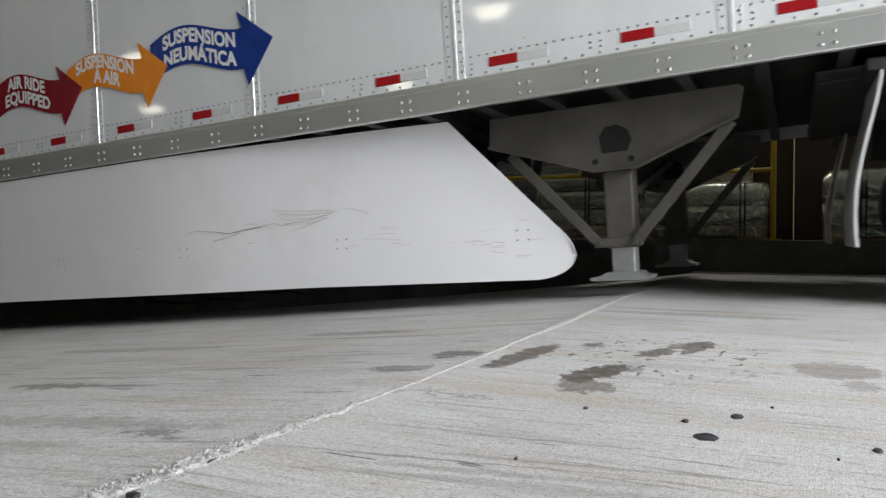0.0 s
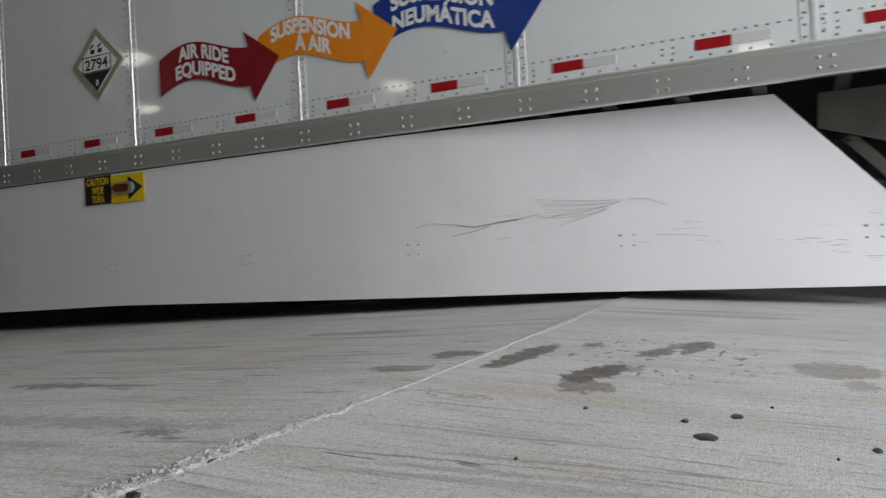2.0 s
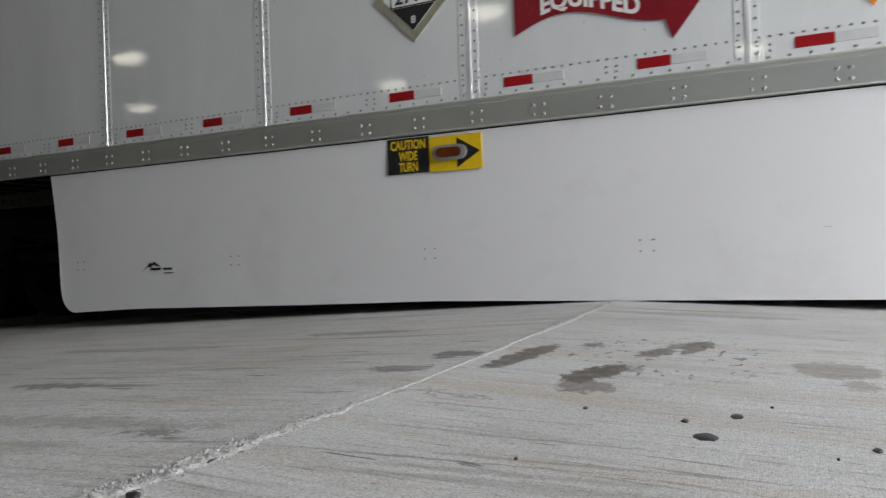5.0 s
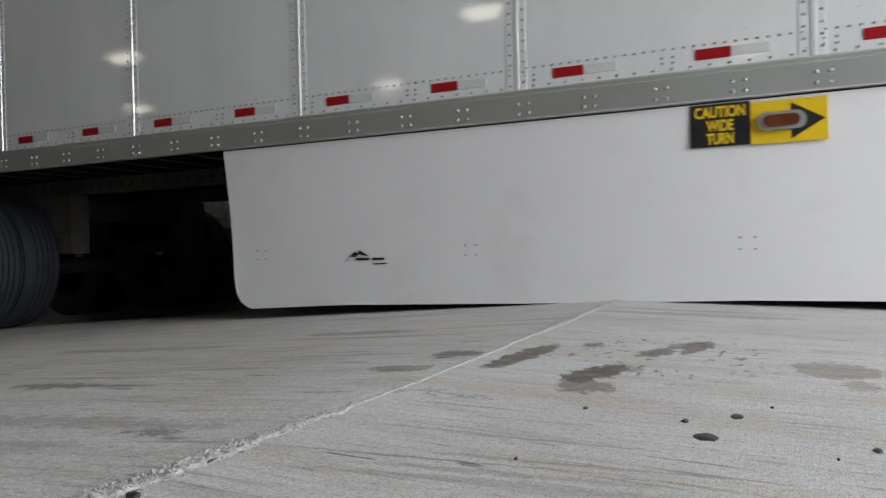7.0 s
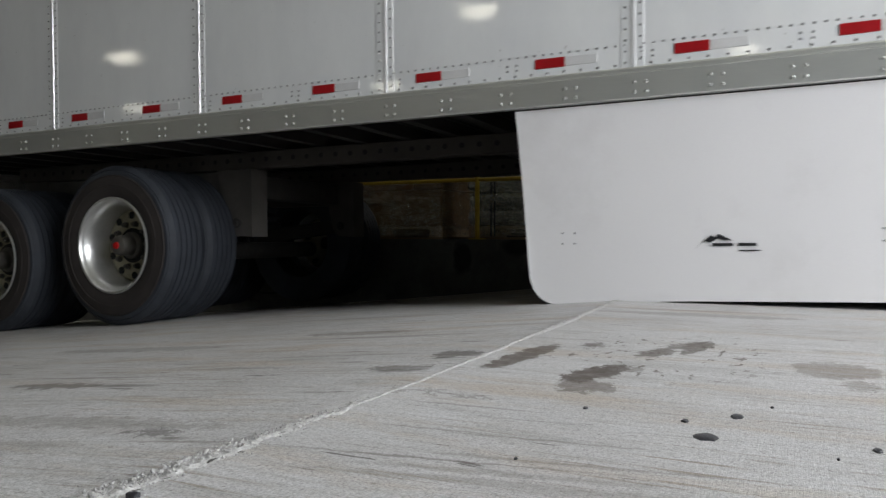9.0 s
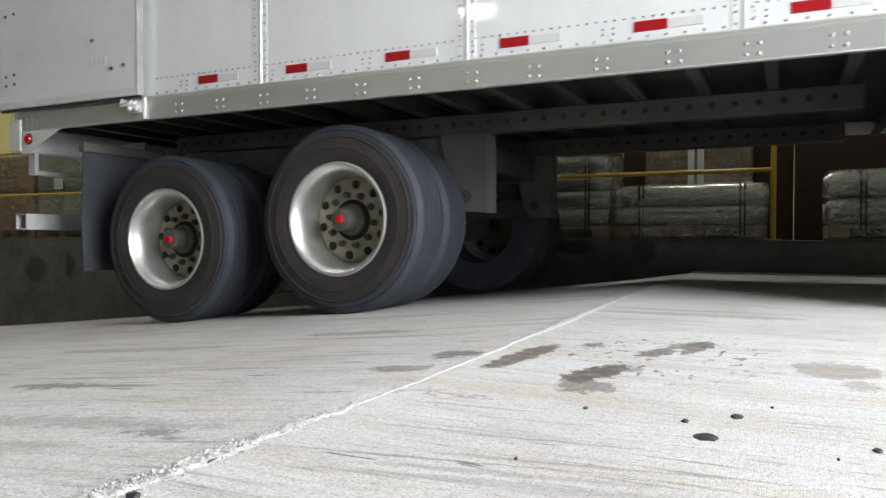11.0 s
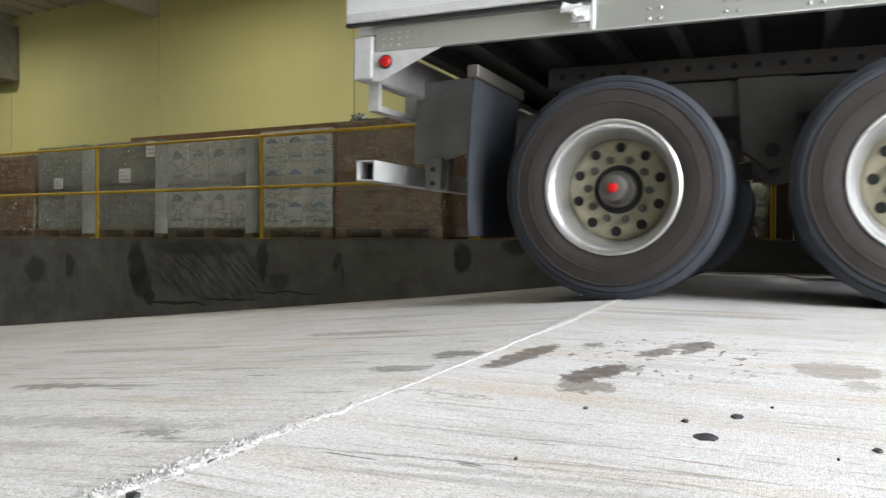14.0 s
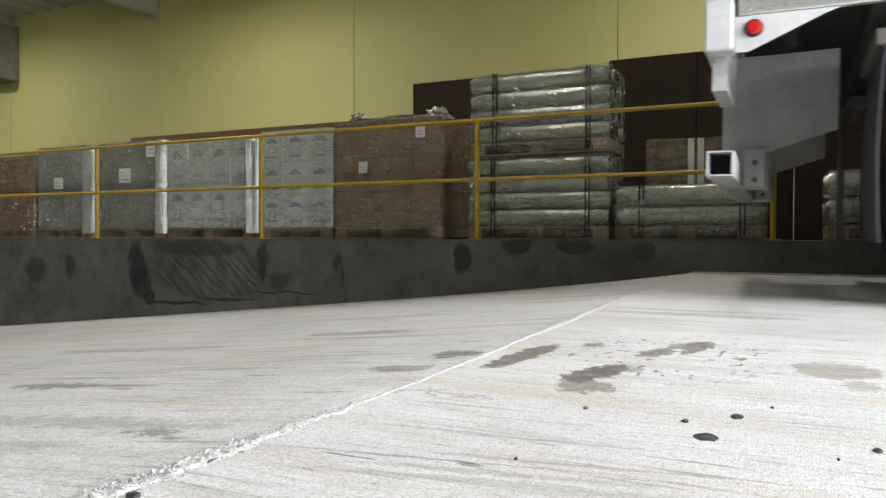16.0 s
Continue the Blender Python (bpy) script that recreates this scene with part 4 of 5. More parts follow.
def build_trailer():
    tr = group_of("semi_trailer", "long white dry-van semi-trailer with aluminium bottom rail and side skirt", "trailer")
    # near side skin, panel by panel
    seams = [SEAM0 + PANEL * k for k in range(-6, 8)]
    edges = [REAR + 0.02] + [s for s in seams if REAR + 0.3 < s < FRONT - 0.3] + [FRONT]
    for a, b in zip(edges, edges[1:]):
        part("side_panel", soft_box(a + 0.001, b - 0.001, 0.0, 0.03, 1.11, TOP, 0.002, 1), M_SKIN, tr, "glossy white side panel")
    prism_pts = [(-0.011, 0), (-0.008, -0.006), (0.008, -0.006), (0.011, 0)]
    for s in edges[1:-1]:
        bm = bmesh.new()
        lo = [bm.verts.new((s + px, py, 1.155)) for px, py in prism_pts]
        hi = [bm.verts.new((s + px, py, TOP)) for px, py in prism_pts]
        for i in range(3):
            bm.faces.new((lo[i], lo[i + 1], hi[i + 1], hi[i]))
        bm.faces.new(lo[::-1])
        part("post_strip", bm, M_STRIP, tr, "bright raised seam strip")
        part("post_flange", soft_box(s - 0.052, s + 0.045, -0.0022, 0.002, 1.155, TOP, 0.0008, 1), M_SKIN, tr)
        rv = bmesh.new()
        z = 1.18
        while z < 2.6:
            rivet(rv, s - 0.034, -0.0022, z, 0.0065, 0.004)
            rivet(rv, s + 0.030, -0.0022, z + 0.012, 0.0065, 0.004)
            z += 0.048
        part("post_rivets", rv, M_RIVET, tr, kind="stuff")
    # tape line: rivets, red and pale reflective marks
    rv = bmesh.new()
    x = REAR + 1.3
    while x < FRONT - 0.05:
        rivet(rv, x, 0, 1.256, 0.0060, 0.004)
        x += 0.0406
    x = REAR + 1.3
    while x < FRONT - 0.05:
        rivet(rv, x, 0, 1.172, 0.0065, 0.004)
        x += 0.0762
    for k in range(-11, 13):
        for dx in (-0.135, -0.09):
            rivet(rv, 0.6096 * k + dx, 0, 1.222, 0.006, 0.0035)
            rivet(rv, 0.6096 * k + dx, 0, 1.198, 0.006, 0.0035)
    part("panel_rivets", rv, M_RIVET, tr, kind="stuff")
    for k in range(-11, 13):
        a = 0.6096 * k
        part("red_mark", soft_box(a, a + 0.138, -0.0045, 0.001, 1.194, 1.238, 0.001, 1), M_RED, tr, "red reflective tape mark")
        part("pale_mark", soft_box(a + 0.140, a + 0.285, -0.0030, 0.001, 1.196, 1.236, 0.001, 1), M_TAPEW, tr, "pale grey reflective tape mark")
    # bottom rail, a shallow extrusion with a lip
    prof = [(0.012, 1.018), (-0.013, 1.020), (-0.016, 1.026), (-0.016, 1.128), (-0.0175, 1.130), (-0.0175, 1.134), (-0.016, 1.136), (-0.016, 1.148), (-0.012, 1.156), (0.0, 1.158), (0.012, 1.158)]
    bm = bmesh.new()
    ends = [[bm.verts.new((xx, y, z)) for y, z in prof] for xx in (REAR + 0.13, FRONT)]
    for i in range(len(prof)):
        j = (i + 1) % len(prof)
        bm.faces.new((ends[0][i], ends[0][j], ends[1][j], ends[1][i]))
    bm.faces.new(ends[0])
    bm.faces.new(ends[1][::-1])
    bmesh.ops.recalc_face_normals(bm, faces=bm.faces[:])
    part("bottom_rail", bm, M_ALU, tr, "satin aluminium bottom rail")
    rv = bmesh.new()
    for k in range(-22, 27):
        cx = -0.445 + 0.3048 * k
        if cx < REAR + 0.3 or cx > FRONT - 0.1:
            continue
        for dx in (-0.024, 0.024):
            for z in (1.048, 1.091):
                rivet(rv, cx + dx, -0.016, z, 0.0095, 0.006, 8)
    for dx in range(5):
        for z in (1.045, 1.075, 1.10):
            rivet(rv, REAR + 0.17 + 0.045 * dx, -0.016, z, 0.007, 0.005, 6)
    part("rail_rivets", rv, M_BOLT, tr, kind="stuff")
    # far side, roof, front, floor
    part("far_side", soft_box(REAR, FRONT, WIDE - 0.03, WIDE, 1.02, TOP, 0.004, 1), M_SKIN, tr)
    part("roof", soft_box(REAR, FRONT, 0.0, WIDE, TOP + 0.002, TOP + 0.05, 0.01, 1), M_WHITE, tr)
    part("front_wall", soft_box(FRONT + 0.002, FRONT + 0.05, 0.0, WIDE, 0.9, TOP, 0.01, 1), M_WHITE, tr)
    part("floor_deck", soft_box(REAR + 0.1, FRONT, 0.032, WIDE - 0.032, 1.105, 1.145, 0.003, 1), M_UNDER, tr)
    # crossmembers
    x = REAR + 0.33
    me = None
    while x < FRONT:
        if me is None:
            bm = bmesh.new()
            box(bm, -0.028, 0.028, 0.014, WIDE - 0.014, 1.018, 1.024)
            box(bm, -0.028, 0.028, 0.034, WIDE - 0.034, 1.096, 1.103)
            box(bm, -0.004, 0.004, 0.034, WIDE - 0.034, 1.024, 1.096)
            me = mesh_of("crossmember", bm, M_UNDER)
        share("crossmember", me, tr, Matrix.Translation((x, 0, 0)))
        x += 0.3048
    # slider rails with their row of holes, bogie box
    for yb in (0.62, WIDE - 0.72):
        bm = soft_box(-7.50, -3.35, yb, yb + 0.10, 0.905, 1.016, 0.006, 1)
        rail = part("slider_rail", bm, M_SLIDER, tr, "dusty steel slider rail with a row of holes")
        # black discs set on the rail as the dark of its holes
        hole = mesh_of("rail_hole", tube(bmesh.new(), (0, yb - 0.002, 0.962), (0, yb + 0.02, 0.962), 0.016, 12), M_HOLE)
        xx = -7.42
        while xx < -3.4:
            share("rail_hole", hole, rail, Matrix.Translation((xx, 0, 0)))
            xx += 0.1067
        bm = soft_box(-7.45, -5.21, yb + 0.02, yb + 0.12, 0.72, 0.90, 0.008, 1)
        part("bogie_frame", bm, M_BOGIE, tr)
        for hx in (-5.35, -6.42, -7.30):
            outline = [(hx - 0.13, 0.90), (hx + 0.13, 0.90), (hx + 0.13, 0.50), (hx + 0.02, 0.47), (hx - 0.10, 0.55)]
            if hx == -5.35:
                outline = [(-5.48, 0.904), (-5.195, 0.904), (-5.195, 0.458), (-5.35, 0.468), (-5.395, 0.53)]
            bm = prism(bmesh.new(), outline, yb + 0.0, yb + 0.16)
            hanger = part("spring_hanger", bm, M_BOGIE, tr, "dusty brown-grey suspension hanger")
            pin = tube(bmesh.new(), (hx + 0.035, yb - 0.001, 0.55), (hx + 0.035, yb - 0.012, 0.55), 0.034, 14)
            tube(pin, (hx + 0.035, yb - 0.012, 0.55), (hx + 0.035, yb - 0.030, 0.55), 0.019, 6)
            part("pivot_bolt", pin, M_UNDER, hanger)
        for ax in AXLES:
            bm = beam(bmesh.new(), (ax + 0.50, yb + 0.07, 0.56), (ax - 0.38, yb + 0.07, 0.46), 0.09, 0.11)
            part("trailing_arm", bm, M_UNDER, tr)
            bm = bmesh.new()
            for k in range(3):
                bmesh.ops.create_uvsphere(bm, u_segments=16, v_segments=8, radius=0.125, matrix=Matrix.Translation((ax - 0.33, yb + 0.09, 0.57 + 0.07 * k)) @ Matrix.Diagonal((1, 1, 0.42, 1)))
            part("air_spring", bm, M_TREAD, tr, smooth=True)
    for ax in AXLES:
        part("axle", tube(bmesh.new(), (ax, 0.45, 0.36), (ax, WIDE - 0.45, 0.36), 0.065, 16), M_UNDER, tr, smooth=True)
        wheel(tr, ax, 0.035)
        wheel(tr, ax, WIDE - 0.035, True)
    for xx in (-5.36, -7.3):
        part("bogie_crossbar", soft_box(xx - 0.06, xx + 0.06, 0.78, WIDE - 0.78, 0.72, 0.88, 0.008, 1), M_UNDER, tr)
    # mud flaps
    for yb in (0.02, WIDE - 0.68):
        bm = bmesh.new()
        n = 10
        fr = [[bm.verts.new((-7.682 - 0.016 * math.sin(math.pi * i / n) - 0.010 * i / n + (0.008 if k in (1, 2) else 0), yb + (0.64 if k > 1 else 0), 0.86 - 0.75 * i / n)) for k in range(4)] for i in range(n + 1)]
        for i in range(n):
            for k in range(4):
                q = (k + 1) % 4
                bm.faces.new((fr[i][k], fr[i][q], fr[i + 1][q], fr[i + 1][k]))
        bm.faces.new(fr[0][::-1])
        bm.faces.new(fr[-1])
        bmesh.ops.recalc_face_normals(bm, faces=bm.faces[:])
        part("mud_flap", bm, M_FLAP, tr, "grey-blue rubber mud flap", smooth=True)
        part("flap_bracket", soft_box(-7.715, -7.655, yb - 0.005, yb + 0.66, 0.862, 0.925, 0.006, 1), M_STEEL, tr, "grey steel flap bracket")
    # rear frame
    part("corner_post", soft_box(REAR, REAR + 0.115, -0.022, 0.10, 0.885, 1.10, 0.012, 2), M_WHITE, tr, "white chipped rear corner post")
    part("rear_sill", soft_box(REAR, REAR + 0.09, 0.102, WIDE - 0.1, 0.89, 1.10, 0.01, 1), M_WHITE, tr)
    bm = prism(bmesh.new(), [(REAR + 0.117, 1.016), (REAR + 0.50, 1.016), (REAR + 0.45, 1.0), (REAR + 0.17, 0.873), (REAR + 0.117, 0.873)], -0.014, -0.004)
    gus = part("corner_gusset", bm, M_WHITE, tr, "white triangular gusset with a red lamp")
    bm = bmesh.new()
    tube(bm, (REAR + 0.19, -0.014, 0.965), (REAR + 0.19, -0.022, 0.965), 0.036, 24, 0.034)
    part("lamp_bezel", bm, M_BLACK, gus, smooth=True)
    bm = bmesh.new()
    tube(bm, (REAR + 0.19, -0.021, 0.965), (REAR + 0.19, -0.034, 0.965), 0.029, 24, 0.022)
    part("marker_lamp", bm, M_REDLENS, gus, "round red marker lamp", smooth=True)
    # impact guard: struts, plates, open square tube
    for ya in (0.62, WIDE - 0.64):
        bm = prism(bmesh.new(), [(-8.30, 0.99), (-7.80, 1.0), (-7.80, 0.63), (-8.15, 0.52), (-8.30, 0.52)], ya, ya + 0.02)
        part("guard_plate", bm, M_GALV, tr, "flat grey plate bracing the rear guard")
        bm = soft_box(-8.20, -8.09, ya + 0.022, ya + 0.10, 0.36, 1.0, 0.006, 1)
        part("guard_strut", bm, M_GALV, tr)
        bm = soft_box(-8.205, -8.10, ya - 0.05, ya - 0.002, 0.365, 0.55, 0.006, 1)
        cl = part("guard_clamp", bm, M_GALV, tr)
        for z in (0.40, 0.48):
            part("bolt", tube(bmesh.new(), (-8.15, ya - 0.05, z), (-8.15, ya - 0.066, z), 0.014, 6), M_NUT, cl)
    bm = bmesh.new()
    o, t = 0.052, 0.007
    for y0, y1 in ((0.01, WIDE - 0.01),):
        box(bm, -8.262 - o, -8.262 + o, y0, y1, 0.43 + o - t, 0.43 + o)
        box(bm, -8.262 - o, -8.262 + o, y0, y1, 0.43 - o, 0.43 - o + t)
        box(bm, -8.262 - o, -8.262 - o + t, y0, y1, 0.43 - o + t, 0.43 + o - t)
        box(bm, -8.262 + o - t, -8.262 + o, y0, y1, 0.43 - o + t, 0.43 + o - t)
    part("guard_tube", bm, M_DIRTYW, tr, "open-ended square guard tube, scuffed white")
    # black filler for the dark inside of the open tube
    part("guard_tube_shade", box(bmesh.new(), -8.305, -8.22, 0.10, WIDE - 0.10, 0.387, 0.473), M_HOLE, tr)
    bm = bmesh.new()
    box(bm, -8.305, -8.245, 0.10, 0.13, 0.745, 0.892)
    box(bm, -8.305, -8.245, 0.13, 0.50, 0.745, 0.775)
    box(bm, -8.305, -8.245, 0.50, 0.53, 0.745, 0.892)
    part("step_bracket", bm, M_DIRTYW, tr, "small white step bracket")
    # rear door folded back along the side
    door = part("trailer_door", soft_box(REAR - 0.01, REAR + 1.215, -0.075, -0.030, 1.155, TOP, 0.006, 2), M_DOOR, tr, "white rear door folded flat against the side")
    part("door_seal", soft_box(REAR - 0.018, REAR + 1.225, -0.066, -0.036, 1.140, 1.157, 0.004, 1), M_BLACK, door, "dark rubber door seal")
    part("door_edge", soft_box(REAR + 1.215, REAR + 1.228, -0.078, -0.028, 1.158, TOP, 0.003, 1), M_GALV, door)
    part("door_trim", soft_box(REAR - 0.004, REAR + 1.21, -0.0785, -0.074, 1.158, 1.20, 0.001, 1), M_STRIP, door)
    rv = bmesh.new()
    for z in (1.30, 1.36, 1.75, 2.1):
        for dx in (0.06, 0.14):
            rivet(rv, REAR + dx, -0.075, z + dx * 0.1, 0.011, 0.008, 8)
    for dx, z in ((1.02, 1.33), (1.12, 1.34), (0.86, 1.51)):
        rivet(rv, REAR + dx, -0.075, z, 0.012, 0.012, 8)
    part("door_bolts", rv, M_NUT, door, kind="stuff")
    bm = bmesh.new()
    for k in range(4):
        box(bm, REAR + 0.82 + 0.04 * k, REAR + 0.85 + 0.04 * k, -0.0765, -0.075, 1.36, 1.41)
    part("faded_print", bm, M_TAPEW, door)
    bm = bmesh.new()
    beam(bm, (REAR + 1.10, -0.075, 1.125), (REAR + 1.20, -0.05, 1.085), 0.03, 0.03)
    tube(bm, (REAR + 1.10, -0.085, 1.10), (REAR + 1.19, -0.085, 1.12), 0.009, 8)
    tube(bm, (REAR + 1.16, -0.08, 1.07), (REAR + 1.16, -0.03, 1.13), 0.014, 8)
    box(bm, REAR + 1.13, REAR + 1.21, -0.035, -0.016, 1.06, 1.13)
    part("door_holdback", bm, M_STRIP, tr, "bright door hold-back hook")
    part("rail_joint_post", soft_box(REAR + 1.218, REAR + 1.232, -0.030, 0.0, 1.022, 1.15, 0.002, 1), M_WHITE, tr)
    build_skirt(tr)
    build_landing_gear(tr)
    build_graphics(tr)
    return tr


def skirt_y(x):
    """The skirt hangs flush under the rail and swings inwards towards the landing gear."""
    u = max(0.0, (x - 1.4) / 2.6)
    return 0.010 + 0.31 * u ** 1.5


def build_skirt(tr):
    def low(x):
        return float(np.interp(x, (-3.15, -2.4, -1.2, -0.4, 2.5, 3.8), (0.122, 0.155, 0.178, 0.198, 0.203, 0.186)))

    n = 60
    xs = sorted(set([-3.15 + 6.86 * i / n for i in range(n + 1)] + [-3.15 + 0.008 * i for i in range(17)] + [3.328, 3.883] + [3.718 + 0.205 * math.sin(math.pi / 2 * i / 20) for i in range(21)]))

    def top(x):
        if x < 3.328:
            return 1.012
        if x < 3.883:
            return 1.012 - (x - 3.328) * 1.10
        return 0.298 + 0.1035 * math.sqrt(max(0.0, 1 - (x - 3.883) / 0.0405))

    def bot(x):
        if x < -3.02:
            q = (-3.02 - x) / 0.13
            return low(x) + 0.13 * (1 - math.sqrt(max(0, 1 - q * q)))
        if x > 3.718:
            return 0.298 - 0.112 * math.sqrt(max(0.0, 1 - ((x - 3.718) / 0.2055) ** 2))
        return low(x)
    bm = bmesh.new()
    cols = []
    for x in xs:
        t, b = top(x), bot(x)
        y = skirt_y(x)
        col = []
        for k in range(9):
            z = t + (b - t) * k / 8
            bow = 0.012 * math.sin(math.pi * k / 8) + 0.02 * max(0, (0.35 - z)) * 1.2
            shift = 0.075 * (1 - (z - 0.1) / 0.91) * (1 if x < -2.5 else 0) * (-x - 2.5) / 0.65
            col.append((bm.verts.new((x + shift, y + bow, z)), bm.verts.new((x + shift, y + bow + 0.008, z))))
        cols.append(col)
    for a, b in zip(cols, cols[1:]):
        for k in range(8):
            bm.faces.new((a[k][0], a[k + 1][0], b[k + 1][0], b[k][0]))
            bm.faces.new((a[k][1], b[k][1], b[k + 1][1], a[k + 1][1]))
        bm.faces.new((a[0][0], b[0][0], b[0][1], a[0][1]))
        bm.faces.new((a[8][0], a[8][1], b[8][1], b[8][0]))
    for c in (cols[0], cols[-1]):
        for k in range(8):
            bm.faces.new((c[k][0], c[k][1], c[k + 1][1], c[k + 1][0]))
    bmesh.ops.recalc_face_normals(bm, faces=bm.faces[:])
    sk = part("side_skirt", bm, M_SKIRT, tr, "white composite side skirt with scuffs and a slanted front", smooth=True)
    rv = bmesh.new()
    for cx, cz in ((-2.905, 0.424), (-1.652, 0.428), (-0.425, 0.432), (0.62, 0.437), (1.667, 0.440), (2.701, 0.429), (3.673, 0.412)):
        for dx in (-0.028, 0.028):
            for dz in (-0.024, 0.024):
                rivet(rv, cx + dx, skirt_y(cx + dx) + 0.0095, cz + dz, 0.005, 0.004)
    part("skirt_rivets", rv, M_RIVET, sk, kind="stuff")
    # scuffs: thin scraped lines
    rnd = random.Random(11)
    bm = bmesh.new()
    def scrape(pts, w):
        for (xa, za), (xb, zb) in zip(pts, pts[1:]):
            ya, yb = skirt_y(xa) + 0.0085, skirt_y(xb) + 0.0085
            bm.faces.new([bm.verts.new(p) for p in ((xa, ya, za - w), (xb, yb, zb - w), (xb, yb, zb + w), (xa, ya, za + w))])
    gouge = [(1.69, 0.548), (1.77, 0.563), (1.83, 0.555), (1.91, 0.547), (1.99, 0.531), (2.10, 0.545), (2.21, 0.555), (2.29, 0.571),
             (2.34, 0.552), (2.43, 0.565), (2.51, 0.569), (2.59, 0.582), (2.68, 0.607)]
    scrape(gouge, 0.0012)
    scrape(gouge[3:7], 0.0024)
    scrape(gouge[5:7], 0.0036)
    scrape([(1.88, 0.495), (1.99, 0.511), (2.07, 0.532)], 0.0018)
    # fan of fine lines that close to a point, and the curl past it
    for (xa, za), (xb, zb), (xc, zc) in (((2.29, 0.643), (2.47, 0.620), (2.68, 0.613)), ((2.32, 0.618), (2.51, 0.596), (2.66, 0.605)),
                                         ((2.34, 0.591), (2.53, 0.573), (2.65, 0.596)), ((2.36, 0.564), (2.55, 0.547), (2.63, 0.579)), ((2.40, 0.525), (2.53, 0.545), (2.62, 0.580))):
        for side in (0.0, 0.011):
            line = []
            for i in range(9):
                u = i / 8
                line.append(((1 - u) ** 2 * xa + 2 * u * (1 - u) * xb + u * u * xc, (1 - u) ** 2 * za + 2 * u * (1 - u) * zb + u * u * zc - side * (1 - u)))
            scrape(line, 0.0004 + 0.0004 * rnd.random())
    scrape([(2.72, 0.615), (2.78, 0.612), (2.82, 0.599), (2.87, 0.579)], 0.0010)
    for xa, za, xb, zb in ((2.82, 0.448, 3.04, 0.429), (2.89, 0.466, 3.01, 0.464), (2.93, 0.50, 3.02, 0.49), (2.10, 0.575, 2.20, 0.572)):
        scrape([(xa, za), ((xa + xb) / 2, (za + zb) / 2 + 0.003), (xb, zb)], 0.0007)
    for k in range(110):
        x0, z0 = (rnd.uniform(1.2, 3.7), rnd.uniform(0.20, 0.50)) if k < 30 else (rnd.triangular(2.5, 3.78, 3.3), rnd.triangular(0.21, 0.47, 0.25))
        L = rnd.uniform(0.015, 0.07)
        scrape([(x0, z0), (x0 + L, z0 + rnd.gauss(0, 0.004))], 0.0004 + 0.0007 * rnd.random())
    part("scuffing", bm, M_SCUFF, sk, "dark scrape marks", kind="stuff")
    # maker's mark as plain bars
    bm = bmesh.new()
    y0 = skirt_y(-2.2) + 0.004
    prism(bm, [(-2.365, 0.375), (-2.30, 0.432), (-2.285, 0.422), (-2.27, 0.438), (-2.215, 0.408), (-2.25, 0.412), (-2.275, 0.418), (-2.30, 0.402), (-2.325, 0.408)], y0, y0 + 0.002)
    for k in range(2):
        box(bm, -2.295 + 0.10 * k, -2.215 + 0.09 * k, y0, y0 + 0.002, 0.387, 0.399)
    box(bm, -2.19, -2.11, y0, y0 + 0.002, 0.366, 0.371)
    part("maker_mark", bm, M_BLACK, sk, "small black maker's mark")
    # wide turn warning
    y = skirt_y(-0.4) - 0.004
    sg = part("warning_sign", soft_box(-0.637, -0.404, y, y + 0.004, 0.832, 1.008, 0.001, 1), M_BLACK, sk, "black and yellow wide turn warning sticker")
    part("yellow_field", soft_box(-0.4035, -0.124, y - 0.0005, y + 0.004, 0.829, 0.999, 0.001, 1), M_YELLOWV, sg)
    bm = prism(bmesh.new(), [(-0.36, 0.895), (-0.255, 0.895), (-0.255, 0.842), (-0.134, 0.914), (-0.255, 0.986), (-0.255, 0.934), (-0.36, 0.934)], y - 0.002, y - 0.0006)
    part("black_arrow", bm, M_BLACK, sg)
    for txt, w, x, z in (("CAUTION", 0.195, -0.618, 0.953), ("WIDE", 0.105, -0.573, 0.897), ("TURN", 0.105, -0.573, 0.843)):
        lettering(txt, 0.062, w, x, z, y - 0.0012, M_YELLOWV, sg, bold=0.002)

    def oblong(hx, hz, n=12):
        r = hz
        pts = [(hx - r + r * math.cos(t), r * math.sin(t)) for t in (-math.pi / 2 + math.pi * i / n for i in range(n + 1))]
        return [(-0.289 + a, 0.916 + b) for a, b in pts + [(-a, -b) for a, b in pts]]
    lamp = part("turn_lamp", prism(bmesh.new(), oblong(0.088, 0.036), y - 0.022, y - 0.001), M_GALV, sg, "oblong amber lamp in a bright bezel")
    part("lens", prism(bmesh.new(), oblong(0.066, 0.023), y - 0.030, y - 0.021), M_AMBER, lamp, "amber lens")
    # braces behind
    for cx in (-2.905, -1.652, -0.425, 0.62, 1.667, 2.701, 3.673):
        bm = beam(bmesh.new(), (cx, skirt_y(cx) + 0.03, 0.42), (cx, 0.75, 1.0), 0.05, 0.012)
        part("skirt_brace", bm, M_UNDER, sk)


